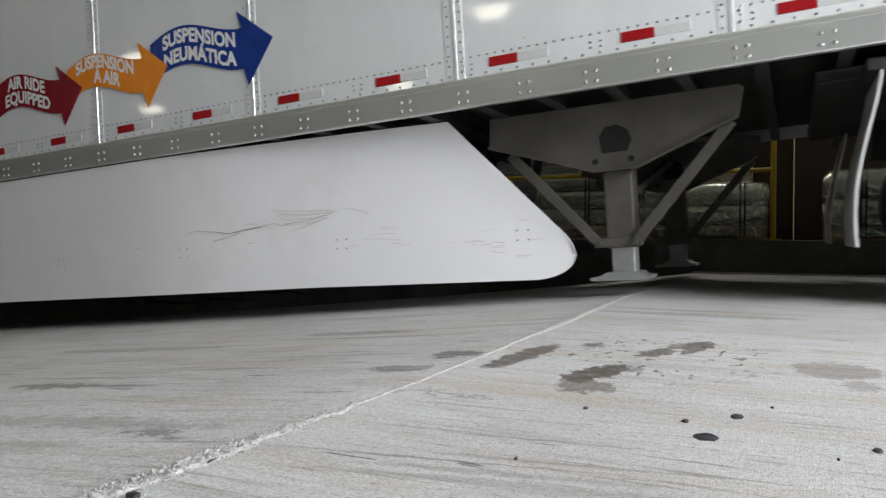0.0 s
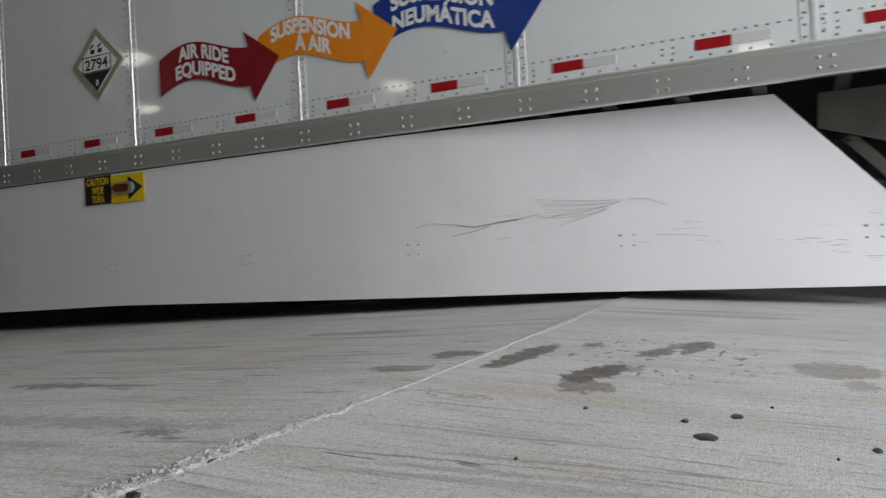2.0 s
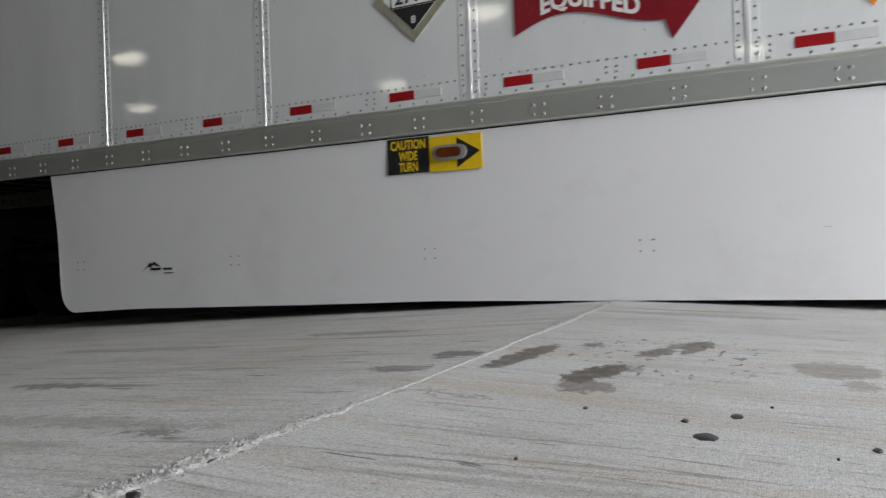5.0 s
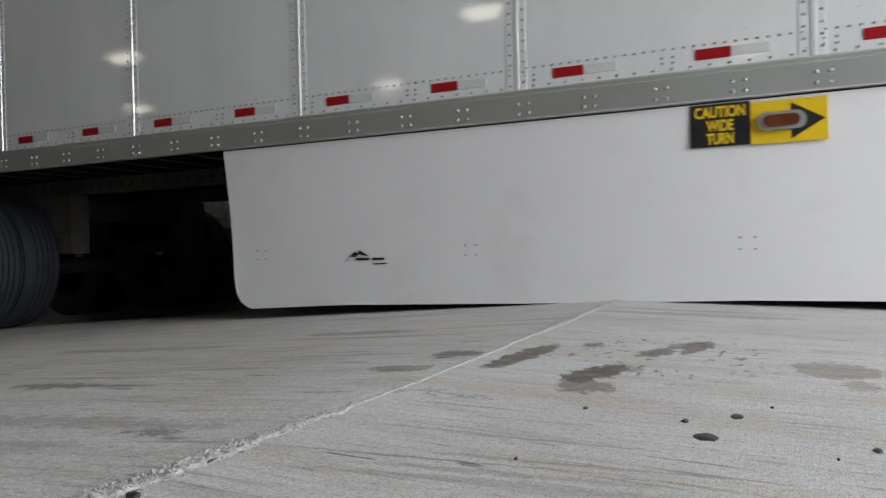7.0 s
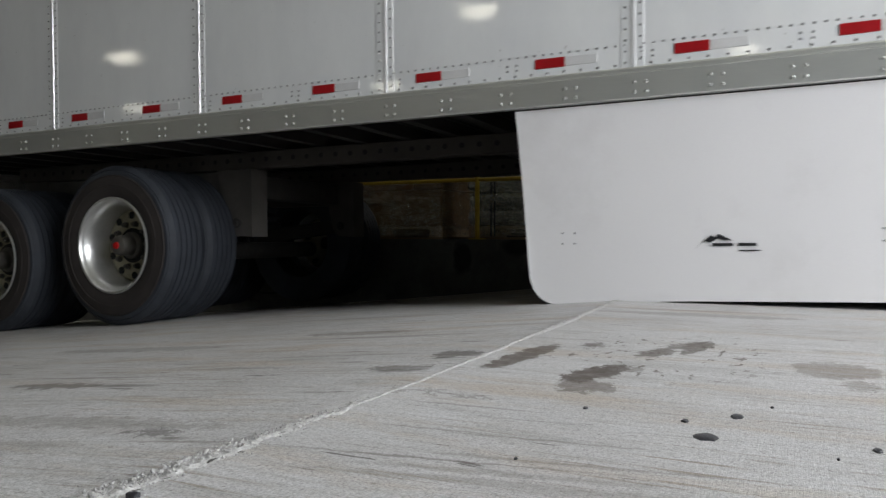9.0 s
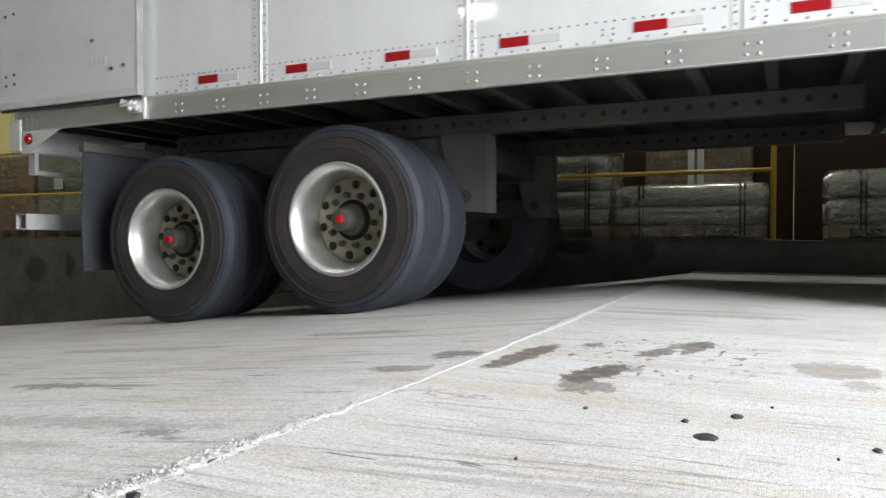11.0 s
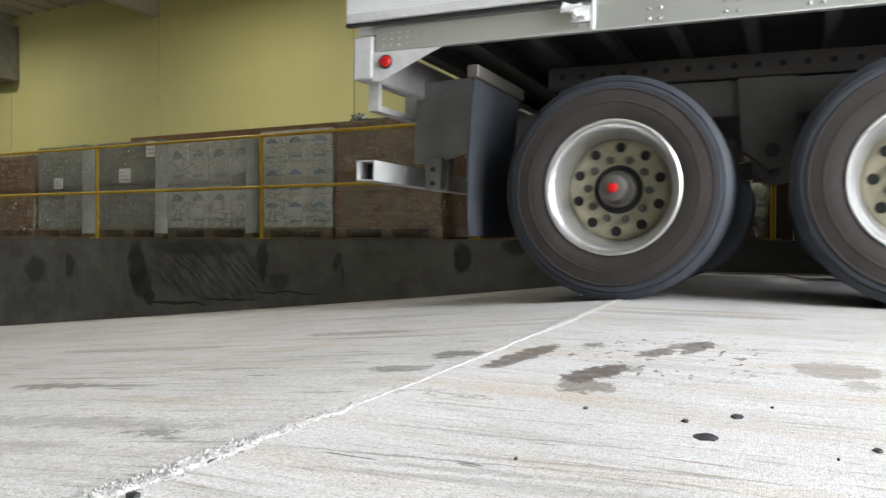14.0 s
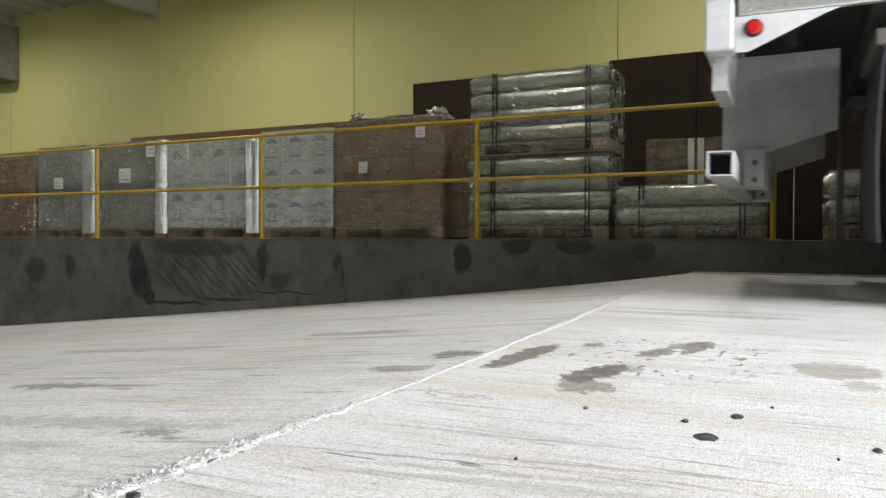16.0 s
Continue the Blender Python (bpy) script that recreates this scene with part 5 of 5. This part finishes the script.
def build_landing_gear(tr):
    for side, yb in (("near", 0.36), ("far", WIDE - 0.42)):
        lg = part("landing_gear", prism(bmesh.new(), [(3.50, 1.02), (3.49, 0.872), (4.02, 0.70), (4.22, 0.69), (4.69, 0.875), (4.72, 1.0), (4.70, 1.02)], yb, yb + 0.012), M_STEEL, tr, "grey steel landing gear with braces and foot")
        bm = bmesh.new()
        beam(bm, (3.49, yb - 0.012, 0.872), (4.02, yb - 0.012, 0.70), 0.03, 0.012)
        beam(bm, (4.22, yb - 0.012, 0.69), (4.69, yb - 0.012, 0.875), 0.03, 0.012)
        box(bm, 4.02, 4.22, yb - 0.028, yb, 0.69, 0.70)
        part("plate_flange", bm, M_STEEL, lg)
        # black pieces on the plate for the shade in its openings
        bm = bmesh.new()
        pts = [(4.07, 0.78), (4.19, 0.78), (4.215, 0.83), (4.20, 0.88), (4.15, 0.91), (4.09, 0.905), (4.06, 0.86)]
        prism(bm, pts, yb - 0.003, yb + 0.002)
        tube(bm, (4.035, yb - 0.004, 0.742), (4.035, yb + 0.004, 0.742), 0.015, 12)
        tube(bm, (4.208, yb - 0.004, 0.742), (4.208, yb + 0.004, 0.742), 0.015, 12)
        part("plate_opening", bm, M_HOLE, lg)
        part("leg", soft_box(4.06, 4.20, yb + 0.03, yb + 0.16, 0.32, 1.0, 0.008, 2), M_STEEL, lg)
        part("inner_leg", soft_box(4.075, 4.188, yb + 0.04, yb + 0.15, 0.185, 0.345, 0.006, 1), M_GALV, lg)
        part("leg_collar", soft_box(4.00, 4.235, yb + 0.018, yb + 0.028, 0.325, 0.372, 0.004, 1), M_STEEL, lg)
        bm = prism(bmesh.new(), [(3.985, 0.165), (4.255, 0.165), (4.262, 0.182), (4.22, 0.188), (4.20, 0.205), (4.06, 0.205), (4.03, 0.188), (3.98, 0.182)], yb - 0.02, yb + 0.21)
        part("foot", bm, M_GALV, lg, "worn pale steel foot pad")
        bm = bmesh.new()
        beam(bm, (3.60, yb + 0.006, 0.825), (4.03, yb + 0.012, 0.345), 0.012, 0.05)
        part("brace", bm, M_STEEL, lg)
        bm = bmesh.new()
        beam(bm, (4.66, yb + 0.006, 0.86), (4.205, yb + 0.012, 0.345), 0.012, 0.05)
        part("brace", bm, M_STEEL, lg)
        for bx, bz in ((4.03, 0.345), (4.205, 0.345), (3.62, 0.81), (4.64, 0.85)):
            part("bolt", tube(bmesh.new(), (bx, yb - 0.004, bz), (bx, yb - 0.016, bz), 0.014, 6), M_NUT, lg)
    bm = beam(bmesh.new(), (4.13, 0.46, 0.55), (4.13, WIDE - 0.46, 0.90), 0.04, 0.04)
    part("cross_brace", bm, M_STEEL, tr)
    bm = beam(bmesh.new(), (4.13, 0.46, 0.93), (4.13, WIDE - 0.46, 0.93), 0.05, 0.05)
    part("cross_shaft", bm, M_UNDER, tr)
    part("coupler_plate", soft_box(5.0, FRONT, 0.3, WIDE - 0.3, 0.955, 1.012, 0.006, 1), M_UNDER, tr)


def build_graphics(tr):
    specs = [((0.065, 1.525, 0.87, 0.215, 0.37), M_MAROON, ("AIR RIDE", 0.37, 0.15, 0.030), ("EQUIPPED", 0.44, 0.125, -0.068), "maroon waving arrow decal"),
             ((0.80, 1.54, 0.86, 0.205, 0.38), M_ORANGE, ("SUSPENSION", 0.50, 0.085, 0.030), ("\u00c0 AIR", 0.23, 0.24, -0.062), "orange waving arrow decal"),
             ((1.53, 1.565, 0.90, 0.225, 0.40), M_BLUE, ("SUSPENSION", 0.54, 0.10, 0.030), ("NEUM\u00c1TICA", 0.54, 0.105, -0.075), "blue waving arrow decal")]
    for i, ((x0, z0, L, body, head), material, l1, l2, lb) in enumerate(specs):
        pts, bend = wave_arrow(x0, z0, L, body, head)
        y = -0.0080 - 0.0007 * (2 - i)
        ar = part("arrow_decal", prism(bmesh.new(), pts, y, y + 0.0005), material, tr, lb)
        for txt, w, dx, dz in (l1, l2):
            lettering(txt, 0.108, w, x0 + dx, z0 + dz - 0.012, y - 0.0006, M_LETTER, ar, bend=bend, bold=0.0042)
    # hazard placard in its holder
    cx, cz, r = -0.455, 1.70, 0.225
    hz = part("hazard_placard", prism(bmesh.new(), [(cx, cz - r), (cx + r, cz), (cx, cz + r), (cx - r, cz)], -0.010, -0.001), M_HOLDER, tr, "diamond hazard placard in a dull metal holder")
    q = r - 0.055
    part("placard_face", prism(bmesh.new(), [(cx, cz - q), (cx + q, cz), (cx, cz + q), (cx - q, cz)], -0.0125, -0.0095), M_LETTER, hz)
    part("placard_half", prism(bmesh.new(), [(cx, cz - q), (cx + q - 0.052, cz - 0.052), (cx - q + 0.052, cz - 0.052)], -0.0135, -0.0124), M_BLACK, hz)
    part("number_field", prism(bmesh.new(), [(cx - 0.125, cz - 0.05), (cx + 0.125, cz - 0.05), (cx + 0.125, cz + 0.05), (cx - 0.125, cz + 0.05)], -0.0140, -0.0124), M_BLACK, hz)
    part("number_face", prism(bmesh.new(), [(cx - 0.118, cz - 0.044), (cx + 0.118, cz - 0.044), (cx + 0.118, cz + 0.044), (cx - 0.118, cz + 0.044)], -0.0148, -0.0138), M_LETTER, hz)
    lettering("2794", 0.092, 0.20, cx - 0.10, cz - 0.033, -0.0155, M_BLACK, hz, bold=0.002)
    lettering("8", 0.05, 0.026, cx - 0.013, cz - 0.135, -0.0145, M_LETTER, hz, bold=0.001)
    for dx in (-0.05, 0.015):
        bm = bmesh.new()
        box(bm, cx + dx, cx + dx + 0.035, -0.0138, -0.0126, cz + 0.065, cz + 0.09)
        beam(bm, (cx + dx, -0.0130, cz + 0.10), (cx + dx + 0.03, -0.0130, cz + 0.12), 0.001, 0.012)
        part("hazard_symbol", bm, M_BLACK, hz)


def build_tractor():
    """Tail of the tractor under the trailer's nose."""
    e = group_of("truck_tractor", "tail of a truck tractor with white mud flaps", "truck tractor")
    for yb in (0.85, 1.62):
        part("frame_rail", soft_box(0.1, 4.5, yb, yb + 0.09, 0.72, 0.96, 0.006, 1), M_UNDER, e)
    part("fifth_wheel", soft_box(0.6, 1.5, 0.8, 1.8, 0.965, 1.02, 0.02, 2), M_UNDER, e)
    for yb in (0.04, WIDE - 0.66):
        bm = bmesh.new()
        n = 12
        fr = []
        for i in range(n + 1):
            u = i / n
            x = -0.018 - 0.085 * math.sin(math.pi * 0.62 * u) ** 1.4
            fr.append([bm.verts.new((x + (0.012 if k in (1, 2) else 0), yb + (0.6 if k > 1 else 0), 0.92 - 0.68 * u)) for k in range(4)])
        for a, c in zip(fr, fr[1:]):
            for k in range(4):
                bm.faces.new((a[k], a[(k + 1) % 4], c[(k + 1) % 4], c[k]))
        bm.faces.new(fr[0][::-1])
        bm.faces.new(fr[-1])
        bmesh.ops.recalc_face_normals(bm, faces=bm.faces[:])
        part("mud_flap", bm, M_WHITE, e, "white curved mud flap", smooth=True)
        part("flap_bracket", soft_box(-0.065, 0.0, yb, yb + 0.8, 0.92, 0.97, 0.006, 1), M_UNDER, e)
    for ax in (0.72, 2.05):
        part("axle", tube(bmesh.new(), (ax, 0.45, 0.5), (ax, WIDE - 0.45, 0.5), 0.07, 14), M_UNDER, e, smooth=True)
        wheel(e, ax, 0.035)
        wheel(e, ax, WIDE - 0.035, True)
    return e


# ---- the goods on the dock ----
def pallet(parent, w, dpt):
    me_s = mesh_of("pallet_board", box(bmesh.new(), 0, w, 0, 0.09, 0.10, 0.12), M_PALLET)
    for k in range(5):
        share("pallet_board", me_s, parent, Matrix.Translation((0, (dpt - 0.09) * k / 4, 0)))
        if k in (0, 4):
            share("pallet_board", me_s, parent, Matrix.Translation((0, (dpt - 0.09) * k / 4, -0.10)))
    me_b = mesh_of("stringer_block", box(bmesh.new(), 0, 0.14, 0, dpt, 0.02, 0.10), M_PALLET)
    for k in range(3):
        share("stringer_block", me_b, parent, Matrix.Translation(((w - 0.14) * k / 2, 0, 0)))


def film_around(parent, w, dpt, z0, z1, seed, bulge=0.012):
    """A loose skin of film round the load, puckered at the corners, with tufts on top."""
    bm = bmesh.new()
    per = []
    rc = 0.055
    for cx, cy, t0, span in ((w - rc, rc, -90, dpt - 2 * rc), (w - rc, dpt - rc, 0, w - 2 * rc), (rc, dpt - rc, 90, dpt - 2 * rc), (rc, rc, 180, w - 2 * rc)):
        for i in range(6):
            t = radians(t0 + 15 * i)
            per.append((cx + rc * math.cos(t), cy + rc * math.sin(t)))
        t = radians(t0 + 90)
        for i in range(10):
            u = span * i / 10
            per.append((cx + rc * math.cos(t) - u * math.sin(t), cy + rc * math.sin(t) + u * math.cos(t)))
    rows = []
    m = 10
    for k in range(m + 1):
        z = z0 + (z1 - z0) * k / m
        row = []
        for x, y in per:
            ox = (x - w / 2) / (w / 2)
            oy = (y - dpt / 2) / (dpt / 2)
            s = bulge + 0.010 * noise.noise((x * 5 + seed, y * 5, z * 7)) + 0.006 * noise.noise((x * 15, y * 15 + seed, z * 20))
            row.append(bm.verts.new((x + ox * s, y + oy * s, z + 0.012 * noise.noise((x * 6, y * 6, seed)) * (k in (0, m)))))
        rows.append(row)
    q = len(per)
    for a, b in zip(rows, rows[1:]):
        for i in range(q):
            bm.faces.new((a[i], a[(i + 1) % q], b[(i + 1) % q], b[i]))
    cap = bm.verts.new((w / 2, dpt / 2, z1 + 0.03))
    for i in range(q):
        bm.faces.new((rows[-1][i], rows[-1][(i + 1) % q], cap))
    part("stretch_film", bm, M_FILM, parent, "wrinkled clear stretch film", smooth=True)


def carton_load(x0, x1, y0, z1, label, material, nx, nz, seed, dpt=1.1, film=True, prints=None, labels=(), on_pallet=True, base=None, jitter=0.0, fold=False, splits=None):
    """A pallet stacked with cartons: every visible carton a piece of its own."""
    z_base = DOCK_Z if base is None else base
    w = x1 - x0
    e = group_of("pallet_load", label, "pallet load", "pallet loads on the dock", Matrix.Translation((x0, y0, z_base)))
    zb = 0.122 if on_pallet else 0.0
    if on_pallet:
        pallet(e, w, dpt)
    cw, ch = w / nx, (z1 - z_base - zb) / nz
    ny = 2
    cd = dpt / ny
    me = mesh_of("carton", soft_box(0.002, cw - 0.002, 0.002, cd - 0.002, 0.001, ch - 0.001, 0.006, 1), material)
    rnd = random.Random(seed)
    for k, cuts in enumerate(splits or ()):
        at = 0.0
        for share_w in cuts:
            bw = share_w * w
            one = mesh_of("carton", soft_box(at + 0.003, at + bw - 0.003, 0.002, dpt - 0.002, 0.001, ch - 0.002, 0.008, 1), material)
            c = share("carton", one, e, Matrix.Translation((rnd.uniform(-jitter, jitter), rnd.uniform(-jitter, jitter), zb + k * ch)))
            tape_z = ch * 0.5
            part("packing_tape", box(bmesh.new(), at + bw * 0.1, at + bw * 0.9, -0.0005, 0.003, tape_z - 0.025, tape_z + 0.025), M_CARD, c)
            at += bw
    for i in range(0 if splits else nx):
        for k in range(nz):
            for j in range(ny):
                share("carton", me, e, Matrix.Translation((i * cw + rnd.uniform(-jitter, jitter), j * cd + rnd.uniform(-jitter, jitter) * 0.5, zb + k * ch)))
                if prints and j == 0:
                    pm = prints
                    bm = bmesh.new()
                    X, Z = i * cw, zb + k * ch
                    prism(bm, [(X + cw * 0.22, Z + ch * 0.62), (X + cw * 0.78, Z + ch * 0.62), (X + cw * 0.66, Z + ch * 0.74), (X + cw * 0.5, Z + ch * 0.80), (X + cw * 0.34, Z + ch * 0.74)], -jitter - 0.001, 0.001)
                    box(bm, X + cw * 0.25, X + cw * 0.75, -jitter - 0.001, 0.001, Z + ch * 0.16, Z + ch * 0.22)
                    part("carton_print", bm, pm, e)
    for lx, lz, lw, lh in labels:
        lb = part("paper_label", box(bmesh.new(), lx * w, lx * w + lw, -0.022, -0.020, lz, lz + lh), M_LABEL, e, "white paper shipping label")
        bm = bmesh.new()
        for k in range(3):
            box(bm, lx * w + 0.02, lx * w + lw * (0.85 - 0.2 * k), -0.0235, -0.0215, lz + lh * (0.2 + 0.25 * k), lz + lh * (0.27 + 0.25 * k))
        part("label_print", bm, M_INK, lb)
    if film:
        film_around(e, w, dpt, 0.03, z1 - z_base + 0.005, seed)
    if fold:
        # angled silver strip, added so the film's right corner shows a bright highlight
        bm = bmesh.new()
        prev = None
        for k in range(17):
            z = 0.06 + (z1 - z_base - 0.06) * k / 16
            sway = 0.010 * noise.noise((seed, z * 4, 0))
            row = []
            for i in range(5):
                d = i / 4
                puff = 0.004 * math.sin(math.pi * d) + 0.004 * noise.noise((seed + d * 9, z * 11, 3))
                row.append(bm.verts.new((w - 0.060 + 0.105 * d + sway + puff, -0.050 + 0.100 * d - puff, z)))
            if prev:
                for i in range(4):
                    bm.faces.new((prev[i], prev[i + 1], row[i + 1], row[i]))
            prev = row
        part("film_fold", bm, M_ROLL, e, "silver film edge angled to catch the light", smooth=True)
    return e


def roll_load(x0, x1, y0, z0, rows, r, seed, label, on_pallet=True):
    """Rolls of film lying along the dock, strapped in tiers on a pallet."""
    w = x1 - x0
    e = group_of("roll_stack", label, "roll stack", "strapped roll stacks", Matrix.Translation((x0, y0, z0)))
    zb = 0.122 if on_pallet else 0.0
    if on_pallet:
        pallet(e, w, 4 * 2 * r)
    bm = bmesh.new()
    prof = []
    n = 24
    for i in range(n + 1):
        u = i / n
        prof.append((u * w, 0.99 * r * (1 - 0.035 * (i in (1, n - 1)) - 0.22 * (i in (0, n)) + 0.05 * noise.noise((u * 11, seed, 0)))))
    rings = []
    for xx, rr in prof:
        rings.append([bm.verts.new((xx, rr * math.cos(t) * (1 + 0.02 * math.sin(3 * t + xx * 9)), rr * math.sin(t))) for t in (2 * math.pi * i / 20 for i in range(20))])
    for a, b in zip(rings, rings[1:]):
        for i in range(20):
            j = (i + 1) % 20
            bm.faces.new((a[i], a[j], b[j], b[i]))
    bm.faces.new(rings[0][::-1])
    bm.faces.new(rings[-1])
    bmesh.ops.recalc_face_normals(bm, faces=bm.faces[:])
    me = mesh_of("roll", bm, M_ROLL, True)
    # its black ends stand in for the dark hollows of the rolls
    core = mesh_of("roll_core", tube(bmesh.new(), (-0.004, 0, 0), (w + 0.004, 0, 0), r * 0.30, 14), M_HOLE)
    rnd = random.Random(seed)
    for k in range(rows):
        for j in range(4):
            m = Matrix.Translation((rnd.uniform(-0.02, 0.02), r + 2 * r * j, zb + r + k * 2 * r * 0.985)) @ Matrix.Rotation(rnd.uniform(0, 6), 4, "X")
            ro = share("roll", me, e, m)
            share("roll_core", core, ro, Matrix.Identity(4))
    h = zb + rows * 2 * r * 0.985
    for u in (0.17, 0.84):
        bm = bmesh.new()
        for s in (0, 1):
            box(bm, u * w + 0.035 * s, u * w + 0.035 * s + 0.012, -0.012, -0.006, 0.03, h)
        beam(bm, (u * w, -0.012, h + 0.004), (u * w + 0.02, 8 * r, h + 0.004), 0.015, 0.004)
        part("strap", bm, M_STRAP, e, "black plastic strap")
    film_around(e, w, 8 * r, 0.03, h, seed, 0.010)
    return e


def film_tuft(x, y, z, sx, sz, seed, film=None):
    """Crumpled loose film heaped on a load."""
    bm = bmesh.new()
    bmesh.ops.create_icosphere(bm, subdivisions=3, radius=1)
    for v in bm.verts:
        p = v.co
        k = 0.75 + 0.55 * noise.noise((p.x * 3.0 + seed, p.y * 2.5, p.z * 2.5)) + 0.35 * noise.noise((p.x * 9.0, p.y * 7 + seed, p.z * 7))
        v.co = (x + p.x * k * sx, y + p.y * k * 0.10, z + max(-0.2, p.z * k) * sz)
    thing("film_tuft", bm, film or M_FILM, "crumpled heap of loose clear film on a load", "film tuft", "film tufts")


def build_goods():
    Y = DOCK_Y + 0.28
    carton_load(-10.7, -9.62, Y, 1.33, "brown cartons stacked on a pallet in film", M_CARD, 2, 3, 1)
    carton_load(-9.55, -8.80, Y, 1.33, "brown cartons under loose film on a pallet", M_CARD, 1, 3, 2)
    carton_load(-8.72, -7.78, Y, 1.40, "grey film-wrapped cartons on a pallet", M_GREYLOAD, 2, 2, 3, fold=True, labels=((0.36, 0.62, 0.16, 0.13),))
    carton_load(-7.62, -6.56, Y, 1.40, "grey shrouded load with a white label on a pallet", M_GREYLOAD, 1, 2, 4, fold=True, labels=((0.36, 0.66, 0.19, 0.17), (0.78, 0.95, 0.18, 0.18)))
    carton_load(-6.48, -5.24, Y, 1.36, "white printed cartons wrapped in film on a pallet", M_WHITECARD, 4, 2, 5, fold=True, prints=M_INK)
    carton_load(-5.14, -4.22, Y, 1.40, "white film-wrapped cartons with blue print on a pallet", M_WHITECARD, 3, 3, 6, prints=M_BLUEINK)
    carton_load(-4.18, -2.97, Y, 1.44, "brown cartons in wrinkled film on a wooden pallet", M_CARD, 2, 3, 7, splits=((1.0,), (0.74, 0.26), (0.2, 0.8)), labels=((0.77, 0.98, 0.10, 0.12), (0.24, 0.66, 0.10, 0.11)), jitter=0.012)
    film_tuft(-3.98, Y + 0.15, 1.445, 0.11, 0.12, 3, M_ROLL)
    film_tuft(-3.10, Y + 0.15, 1.445, 0.17, 0.12, 4, M_ROLL)
    film_tuft(-3.52, Y + 0.12, 1.445, 0.52, 0.05, 9, M_ROLL)
    film_tuft(-7.0, Y + 0.2, 1.40, 0.35, 0.05, 5)
    film_tuft(-8.2, Y + 0.2, 1.40, 0.40, 0.05, 6)
    film_tuft(-9.2, Y + 0.2, 1.33, 0.30, 0.07, 7)
    roll_load(-2.70, -1.39, Y, DOCK_Z, 4, 0.080, 8, "silver film rolls strapped in tiers on a pallet")
    roll_load(-2.68, -1.39, Y, DOCK_Z + 0.122 + 8 * 0.080 * 0.985 + 0.012, 4, 0.080, 9, "second tier of silver rolls on its own pallet")
    roll_load(-1.34, -0.16, Y, DOCK_Z, 2, 0.085, 10, "low stack of film-wrapped rolls on a pallet")
    roll_load(0.28, 1.52, Y, DOCK_Z, 2, 0.105, 11, "thick film-wrapped rolls on a pallet past the rail end")
    roll_load(1.62, 2.86, Y, DOCK_Z, 2, 0.105, 12, "thick film-wrapped rolls stacked on a pallet")
    # second rows behind
    Y2 = Y + 1.45
    carton_load(-12.2, -9.0, Y2, 1.52, "long brown cartons behind the front row", M_CARD, 3, 3, 13, film=False)
    carton_load(-8.7, -4.2, Y2, 1.72, "row of flat brown cartons behind the wrapped loads", M_CARD, 4, 4, 14, film=False)
    carton_load(-4.05, -1.75, Y2, 2.10, "tall dark brown cartons behind the rolls", M_DKCARD, 2, 2, 15, film=False, on_pallet=False)
    carton_load(-1.70, 0.05, Y2 - 0.1, 2.12, "tall dark brown cartons, tightly stacked", M_DKCARD, 2, 2, 16, film=False, on_pallet=False)
    low = carton_load(-1.30, -0.30, Y + 1.25, 1.25, "brown film-wrapped cartons behind the low rolls", M_CARD, 2, 2, 17)
    for bx in (0.41, 0.50):
        part("edge_board", box(bmesh.new(), bx, bx + 0.06, -0.030, -0.024, 0.13, 0.99), M_LABEL, low, "pale upright edge board")
    carton_load(0.058, 2.6, Y2 - 0.3, 1.75, "dark brown cartons stacked deep on the dock", M_DKCARD, 3, 3, 18, film=False, on_pallet=False)


build_ground()
build_shell()
build_duct()
build_lamps()
build_railing()
TRAILER = build_trailer()
TRACTOR = build_tractor()
build_goods()


# ---- movement ----
def wheel_height(x):
    """Height of a wheel's centre as it rolls over the break in the floor."""
    return max(ground_z(x + WHEEL_R * math.sin(a), 3.3) + WHEEL_R * math.cos(a) for a in (0.05 * i for i in range(-16, 17)))


def motions():
    poses = [(t, pose(x, y, z, 0, pitch, turn)) for t, x, y, z, pitch, turn in TRAILER_ROWS]
    walk(TRAILER, poses)
    pulls = [(t, pose(x + 5.16, y, 0, 0, 0, 0)) for t, x, y, z, pitch, turn in TRAILER_ROWS]
    walk(TRACTOR, pulls)
    for w, ax, ay, owner in WHEELS:
        rows = []
        for t, m in (poses if owner == TRAILER else pulls):
            p = m @ Vector((ax, ay, 0))
            cz = wheel_height(p.x) - p.z
            rows.append((t, pose(ax, ay, cz, 0, math.degrees(m.translation.x / WHEEL_R) + (17 if ax < -6 else 0), 0)))
        walk(w, rows)


motions()
